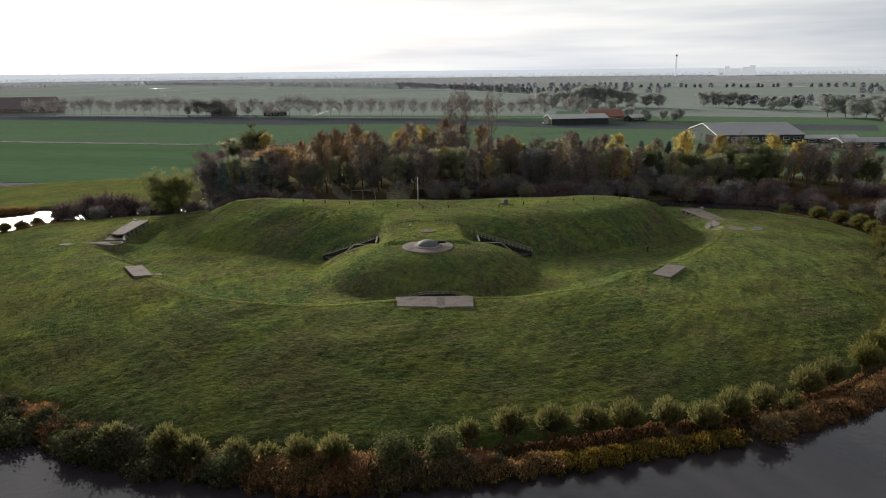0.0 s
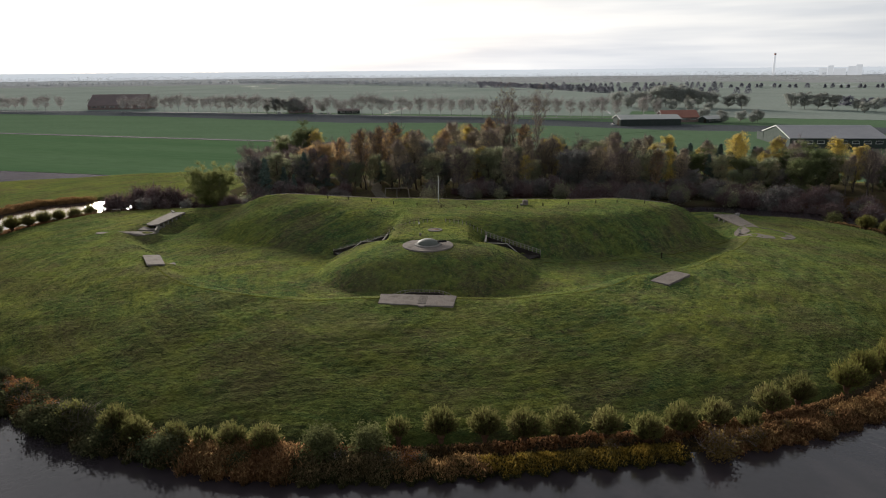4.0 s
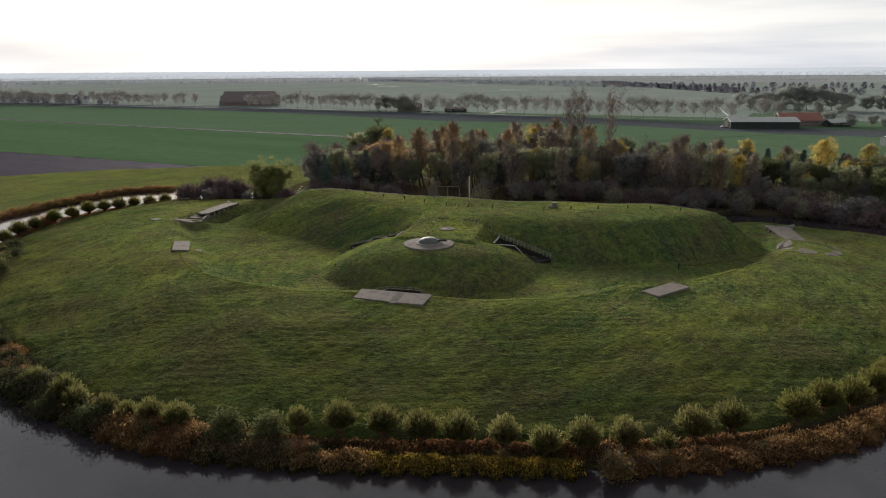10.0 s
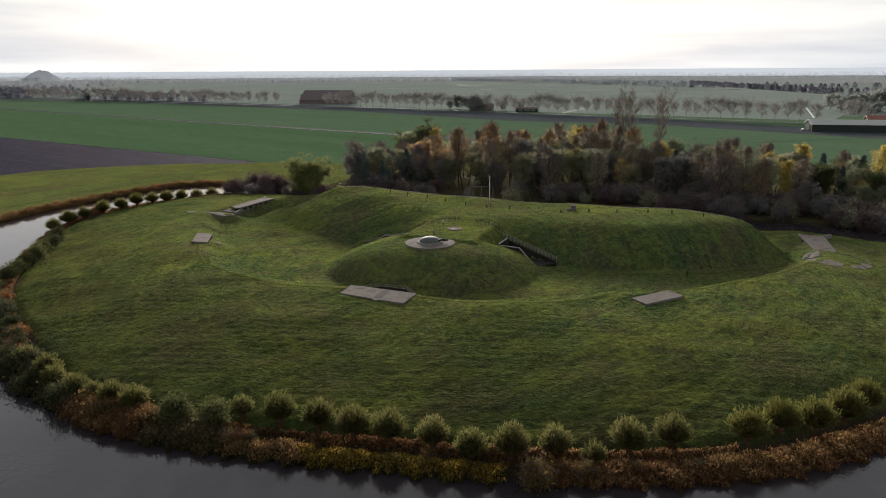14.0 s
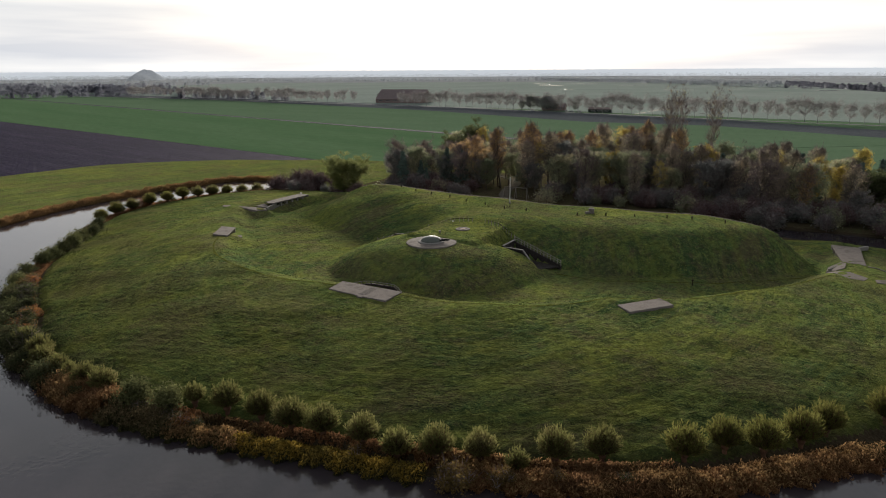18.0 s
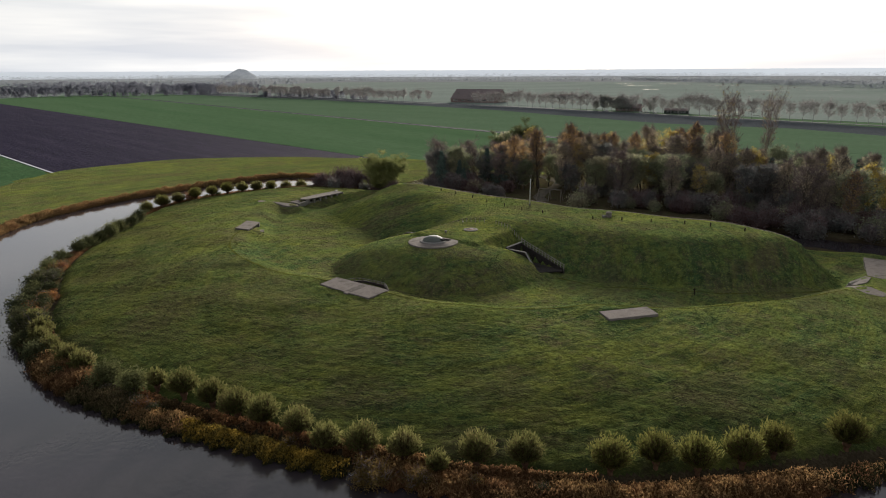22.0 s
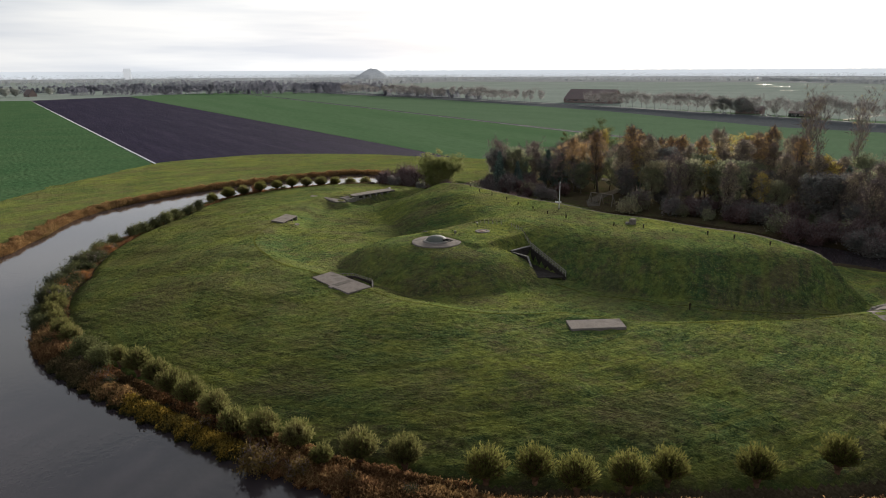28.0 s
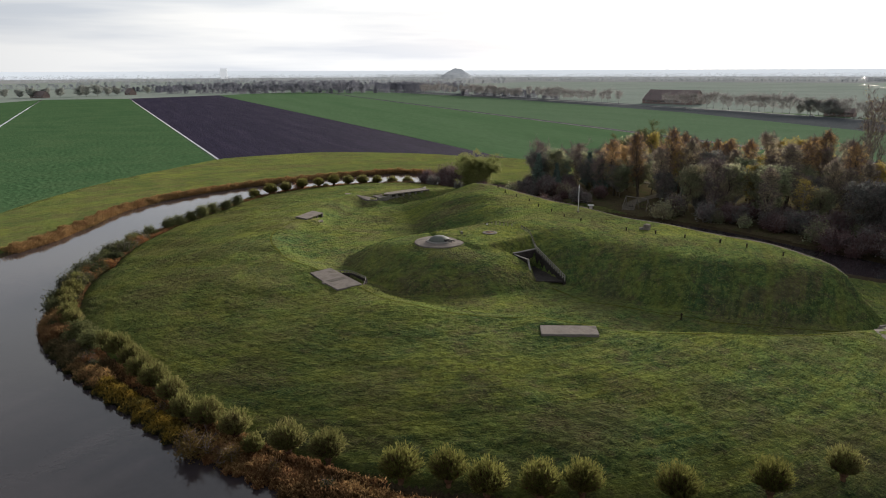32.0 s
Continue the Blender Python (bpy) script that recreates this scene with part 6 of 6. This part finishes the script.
def barn(name, label, x, y, rz, l, w, eave, ridge, wall_mat, roof_mat, doors=2, windows=4, trim=M_WHITE):
    e = thing(name, label, "barn", (x, y, -2.0), rz)
    part("wall", Geo().add([(-l / 2, -w / 2, 0), (l / 2, -w / 2, 0), (l / 2, w / 2, 0), (-l / 2, w / 2, 0), (-l / 2, -w / 2, eave), (l / 2, -w / 2, eave), (l / 2, w / 2, eave), (-l / 2, w / 2, eave), (-l / 2, 0, ridge - 0.2), (l / 2, 0, ridge - 0.2)],
                           [(0, 1, 5, 4), (2, 3, 7, 6), (1, 2, 6, 9, 5), (3, 0, 4, 8, 7), (3, 2, 1, 0)]).mesh("wall", wall_mat), e)
    sl = math.degrees(math.atan2(ridge - eave, w / 2))
    run = math.hypot(w / 2 + 0.6, (ridge - eave) * (w / 2 + 0.6) / (w / 2))
    for s in (-1, 1):
        part("roof", Geo().box((0, s * (w / 4 + 0.3), (eave + ridge) / 2 - 0.05), (l + 1.0, run, 0.22), 0, -s * sl).mesh("roof", roof_mat), e)
        part("verge_board", Geo().box((-l / 2 - 0.55, s * (w / 4 + 0.3), (eave + ridge) / 2 - 0.12), (0.12, run, 0.32), 0, -s * sl).mesh("verge_board", trim), e)
    part("ridge_cap", Geo().box((0, 0, ridge + 0.08), (l + 1.0, 0.4, 0.12)).mesh("ridge_cap", trim), e)
    for i in range(windows):
        wx = -l / 2 + (i + 0.7) * l / (windows + 0.4)
        pane = part("window", Geo().box((wx, -w / 2 - 0.06, eave * 0.62), (l / windows * 0.55, 0.12, eave * 0.22)).mesh("window", M_GLASS), e)
        part("window_frame", Geo().box((wx, -w / 2 - 0.02, eave * 0.62), (l / windows * 0.55 + 0.3, 0.12, eave * 0.22 + 0.3)).mesh("window_frame", trim), pane)
        part("window_sill", Geo().box((wx, -w / 2 - 0.12, eave * 0.51 - 0.16), (l / windows * 0.55 + 0.4, 0.24, 0.1)).mesh("window_sill", trim), pane)
    for i in range(doors):
        part("door", Geo().box((-l / 2 - 0.06, -w * 0.25 + i * w * 0.42, eave * 0.42), (0.14, w * 0.26, eave * 0.84)).mesh("door", M_CLAD if i else M_DWOOD), e)
    return e


barn("cattle_barn", "large barn with a wide grey sheet roof and white trim", 186, 279, -2, 48, 46, 5.6, 10.5, M_CLAD, M_ROOF_G, 3, 8)
barn("long_barn", "long dark barn with a pale sheet roof", 118, 424, 8, 46, 20, 5.0, 7.6, M_CLAD, M_ROOF_W, 1, 0)
barn("farmhouse", "farm building with a red tiled roof", 148, 456, 12, 30, 14, 4.0, 9.0, M_BRICKW, M_ROOF_R, 1, 4)
barn("shed", "low farm shed with a pale roof", 172, 448, 30, 16, 9, 3.2, 5.2, M_CLAD, M_ROOF_W, 1, 2)
barn("shed", "low farm shed with a grey roof", 238, 238, -4, 40, 14, 3.4, 5.0, M_CLAD, M_ROOF_G, 1, 4)
barn("shed", "low open shed with a pale roof edge", 226, 262, -4, 30, 9, 3.0, 4.4, M_CLAD, M_ROOF_W, 1, 4)
barn("shed", "low farm shed with a pale roof", 262, 214, -4, 26, 12, 3.4, 5.2, M_CLAD, M_ROOF_G, 1, 3)
barn("big_farmhouse", "wide brown-roofed farmhouse behind the road trees", -455, 690, 10, 66, 40, 5.0, 17.0, M_BRICKW, M_ROOF_B, 2, 6)
barn("farmhouse", "small dark farmhouse among trees", -205, 596, 10, 24, 12, 3.4, 7.5, M_BRICKW, M_ROOF_B, 1, 3)
barn("shed", "small farm shed among trees", -150, 580, 12, 22, 10, 3.2, 5.0, M_CLAD, M_ROOF_B, 1, 3)
barn("farmhouse", "small farmhouse with a pointed roof", -1325, 226, 20, 16, 14, 4, 12, M_BRICKW, M_ROOF_B, 1, 3)
barn("farmhouse", "farmhouse hidden among trees", -1270, 70, 40, 26, 16, 4, 11, M_BRICKW, M_ROOF_B, 1, 3)


M_CARW = material("white_car_paint", [(0.70, 0.70, 0.70), (0.76, 0.76, 0.76)], 1, 4, 0.3, 0.5, 0)
M_CARG = material("grey_car_paint", [(0.25, 0.26, 0.28), (0.30, 0.31, 0.33)], 1, 4, 0.3, 0.5, 0)


def car(x, y, rz, paint, label):
    e = thing("car", label, "car", (x, y, -1.88), rz, "cars in the farmyard")
    part("body", bevelled(Geo().box((0, 0, 0.62), (4.3, 1.75, 0.62), taper=0.97).mesh("body", paint), 0.12), e)
    part("cabin", bevelled(Geo().box((-0.2, 0, 1.15), (2.3, 1.6, 0.55), taper=0.8).mesh("cabin", M_GLASS), 0.1), e)
    for a in (-1.35, 1.35):
        for b in (-0.8, 0.8):
            wheel = part("wheel", Geo().tube([(a, b - 0.1, 0.32), (a, b + 0.1, 0.32)], [0.32, 0.32], 12).mesh("wheel", M_BLACK), e)
            part("rim", Geo().tube([(a, b - 0.12, 0.32), (a, b + 0.12, 0.32)], [0.19, 0.19], 10).mesh("rim", M_CARG), wheel)


for x, y, rz, m, lb in ((-222, 578, 5, M_CARW, "white car on a farmyard"), (-182, 572, 60, M_CARW, "white car on a farmyard"), (-176, 570, 30, M_CARG, "grey car on a farmyard"), (-168, 571, 80, M_CARW, "white car on a farmyard"), (93, 420, 10, M_CARW, "white car beside the long barn"), (212, 250, 20, M_CARW, "white car in the barn yard")):
    car(x, y, rz, m, lb)

ROAD = [(140, 492), (96, 507), (-82, 545), (-201, 580), (-337, 614), (-588, 645), (-813, 672), (-1060, 692)]
gr = Geo()
for a, b in zip(ROAD, ROAD[1:]):
    gr.prism(strip((a[0], a[1] - 9), (b[0], b[1] - 9), 4.5), -2.1, -1.84)
tagged(new("road", gr.mesh("road", material("road_asphalt", [(0.16, 0.16, 0.165), (0.20, 0.20, 0.205)], 0.1, 2, 0.95, 0.03, 0.05))), "pale polder road behind the fields", "road", kind="structure")
for a, b in zip(ROAD, ROAD[1:]):
    l = math.hypot(b[0] - a[0], b[1] - a[1])
    m = int(l / 10)
    for i in range(m):
        if rng.random() < 0.10:
            continue
        if -492 < along(a, b, i / m)[0] < -425:
            continue
        x, y = along(a, b, (i + float(rng.uniform(-0.15, 0.15))) / m)
        plant("road_tree" if rng.random() < 0.55 else "road_tree_b", x, y + float(rng.normal() * 1.0), float(rng.uniform(0.95, 1.3)), turn(), -2.0)
for x, y, s in ((-228, 588, 0.9), (-218, 592, 1.0), (-210, 586, 1.15), (-203, 590, 0.9), (-240, 592, 0.7), (-180, 592, 0.7), (-160, 590, 0.7), (-480, 680, 0.8), (-492, 690, 0.9), (-430, 678, 0.7), (-415, 690, 0.8), (-445, 672, 0.5),
                (135, 700, 1.2), (150, 690, 1.1), (163, 700, 1.3), (175, 686, 1.5), (186, 680, 1.7), (196, 672, 1.8), (206, 676, 1.7), (218, 668, 1.5), (230, 660, 1.2), (244, 650, 1.1), (255, 640, 1.1), (140, 650, 1.0), (150, 620, 0.8), (162, 610, 0.9), (175, 600, 0.8), (190, 590, 0.8), (205, 580, 0.7),
                (305, 640, 1.2), (315, 632, 1.3), (325, 625, 1.25), (336, 618, 1.1), (352, 600, 0.9), (362, 585, 0.9), (372, 570, 0.9), (340, 560, 0.8),
                (345, 470, 1.3), (356, 462, 1.4), (366, 450, 1.4), (350, 440, 1.2), (362, 425, 1.3), (372, 412, 1.4), (350, 405, 1.1), (160, 470, 0.7), (170, 462, 0.8), (184, 458, 0.7), (196, 452, 0.7), (208, 448, 0.7), (180, 440, 0.5), (200, 436, 0.5), (290, 300, 0.9), (300, 285, 1.0), (310, 270, 1.0), (280, 255, 0.9), (276, 240, 0.8),
                (-1262, 40, 1.0), (-1272, 58, 1.3), (-1280, 80, 1.2), (-1268, 100, 1.1), (-1250, 128, 1.2), (-1262, 140, 1.5), (-1275, 160, 1.4), (-1285, 180, 1.2), (-1310, 200, 1.1), (-1345, 262, 1.1), (-1300, 20, 1.0), (-1310, 0, 1.1), (-1320, -30, 1.1)):
    plant("farm_tree", x, y, s * float(rng.uniform(0.92, 1.08)), turn(), -2.0, squash=0.85)


def far_belts(name, belts, label, seed, mat, dense=60, spread=1.0):
    """Distant belts of trees: uneven domed clumps of leaf sprays, far beyond the fields."""
    r4 = np.random.default_rng(seed)
    cs = []
    for x0, y0, x1, y1, hgt, step in belts:
        l = math.hypot(x1 - x0, y1 - y0)
        for i in range(int(l / step)):
            if r4.random() < 0.08:
                continue
            t = (i + r4.uniform(-0.4, 0.4)) * step / l
            h = hgt * r4.uniform(0.7, 1.15)
            w = h * r4.uniform(0.35, 0.6) * spread
            u = r4.uniform(0, 1, dense) ** 0.8
            wide = w * np.sqrt(np.clip(1.05 - u ** 2, 0.05, 1))
            a = r4.uniform(0, math.tau, dense)
            q = np.sqrt(r4.uniform(0, 1, dense)) * wide
            cs.append(np.stack([x0 + (x1 - x0) * t + q * np.cos(a), y0 + (y1 - y0) * t + q * np.sin(a), -2.0 + h * u], 1))
    c = np.concatenate(cs)
    v, f = leaf_quads(r4, c, 1.9, 1.0, 1.4)
    tagged(new(name, np_mesh(name, v, f, mat)), label, "woodland", kind="stuff")


BELTS = [(-640, 2480, -90, 2010, 12, 12), (-90, 2030, 200, 1210, 10, 12), (200, 1210, 420, 1100, 12, 12), (-1400, 620, -1190, 940, 16, 9), (-1190, 940, -860, 660, 10, 11), (-1700, 500, -1400, 620, 14, 10), (-1430, 300, -1700, 480, 12, 12), (-3190, 1950, -2700, 2560, 22, 14), (-1330, 300, -1050, 720, 13, 9),
                           (-860, 690, -640, 680, 12, 9), (-2300, 1900, -700, 2600, 11, 13), (-2600, 800, -1700, 1500, 12, 13), (-3000, 1500, -1500, 2500, 13, 15), (-2400, 300, -2000, 700, 14, 13), (-2300, -200, -1900, 250, 12, 14), (-3300, 200, -2900, 1100, 14, 16), (-3900, 500, -3000, 2000, 15, 18), (-2400, 2600, -300, 3400, 12, 18), (-300, 3400, 1500, 3300, 10, 22),
                           (500, 1500, 1100, 1300, 9, 16), (700, 1000, 1100, 800, 12, 12), (380, 700, 620, 620, 12, 10), (430, 520, 560, 400, 14, 9), (-4200, -600, -3600, 900, 16, 20), (-3700, 2200, -1200, 4300, 16, 22), (-1200, 4300, 2500, 3900, 14, 24), (420, 420, 540, 280, 13, 9)]
BELTS += [(-1370, 430, -1426, 606, 13, 9), (-1426, 606, -1400, 754, 19, 7), (-1400, 754, -1304, 803, 15, 7), (-1304, 803, -1118, 770, 16, 7), (-1118, 770, -1050, 800, 13, 8), (-1440, 720, -1180, 900, 18, 8), (-1560, 560, -1480, 800, 20, 9),
          (-1500, 200, -1640, 560, 14, 10), (-1900, 700, -1500, 1100, 16, 10), (-2100, 500, -1900, 1000, 18, 11), (-3020, 2340, -2560, 2470, 19, 12), (-4000, 2340, -3020, 2340, 22, 14), (-2300, 2332, -1100, 2700, 15, 12), (-1100, 2700, -500, 2121, 13, 11), (-500, 2121, -60, 1620, 13, 11),
          (-3400, 1300, -2700, 1900, 20, 13), (-3300, 2250, -3060, 2330, 30, 12), (-60, 1620, 500, 1500, 12, 12)]


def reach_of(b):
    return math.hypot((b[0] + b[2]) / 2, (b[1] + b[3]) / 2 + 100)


# belts sorted by distance, each band in its own haze tone
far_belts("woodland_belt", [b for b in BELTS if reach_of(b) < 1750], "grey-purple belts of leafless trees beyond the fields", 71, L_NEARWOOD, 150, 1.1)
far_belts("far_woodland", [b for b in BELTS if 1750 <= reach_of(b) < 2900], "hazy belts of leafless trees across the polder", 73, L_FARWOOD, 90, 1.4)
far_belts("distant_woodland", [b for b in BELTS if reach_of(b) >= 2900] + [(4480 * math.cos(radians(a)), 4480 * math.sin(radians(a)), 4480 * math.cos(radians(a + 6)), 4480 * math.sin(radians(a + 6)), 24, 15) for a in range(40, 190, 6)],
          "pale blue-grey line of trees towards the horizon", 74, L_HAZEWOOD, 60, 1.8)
r5 = np.random.default_rng(72)
gw = Geo()
for i in range(150):
    d_, b_ = float(r5.uniform(1500, 4300)), float(r5.uniform(-22, 34))
    a_ = radians(90 - b_)
    x, y = d_ * math.cos(a_), d_ * math.sin(a_) - 126
    l_, w_ = float(r5.uniform(30, 140)) * d_ / 2500, float(r5.uniform(5, 16)) * d_ / 2500
    t_ = float(r5.normal() * 0.35)
    gw.prism(turned_box(x, y, l_, w_, math.degrees(t_)), -2.2, -1.84)
for x, y, l_, w_, t_ in ((2100, 3600, 1300, 30, 12), (500, 3650, 900, 26, 5), (-300, 3300, 500, 20, 0), (930, 1900, 90, 14, 25), (790, 1710, 120, 12, 20), (1290, 2600, 160, 20, 20)):
    gw.prism(turned_box(x, y, l_, w_, t_), -2.2, -1.82)
tagged(new("wetland_water", gw.mesh("wetland_water", M_DITCH)), "pale strips of open water in the far wetland", "water", kind="stuff")

hill_g = Geo()
hv, hf = [], []
for i in range(13):
    for k in range(32):
        r_ = 100 * i / 12
        a_ = k * math.tau / 32
        q_ = (1 - (i / 12) ** 2.0) ** 1.15
        hv.append((r_ * math.cos(a_) * 1.1, r_ * math.sin(a_), -3 + 50 * q_ * (1 + 0.10 * math.sin(3 * a_) + 0.07 * math.sin(7 * a_ + i))))
for i in range(12):
    for k in range(32):
        hf.append((i * 32 + k, i * 32 + (k + 1) % 32, (i + 1) * 32 + (k + 1) % 32, (i + 1) * 32 + k))
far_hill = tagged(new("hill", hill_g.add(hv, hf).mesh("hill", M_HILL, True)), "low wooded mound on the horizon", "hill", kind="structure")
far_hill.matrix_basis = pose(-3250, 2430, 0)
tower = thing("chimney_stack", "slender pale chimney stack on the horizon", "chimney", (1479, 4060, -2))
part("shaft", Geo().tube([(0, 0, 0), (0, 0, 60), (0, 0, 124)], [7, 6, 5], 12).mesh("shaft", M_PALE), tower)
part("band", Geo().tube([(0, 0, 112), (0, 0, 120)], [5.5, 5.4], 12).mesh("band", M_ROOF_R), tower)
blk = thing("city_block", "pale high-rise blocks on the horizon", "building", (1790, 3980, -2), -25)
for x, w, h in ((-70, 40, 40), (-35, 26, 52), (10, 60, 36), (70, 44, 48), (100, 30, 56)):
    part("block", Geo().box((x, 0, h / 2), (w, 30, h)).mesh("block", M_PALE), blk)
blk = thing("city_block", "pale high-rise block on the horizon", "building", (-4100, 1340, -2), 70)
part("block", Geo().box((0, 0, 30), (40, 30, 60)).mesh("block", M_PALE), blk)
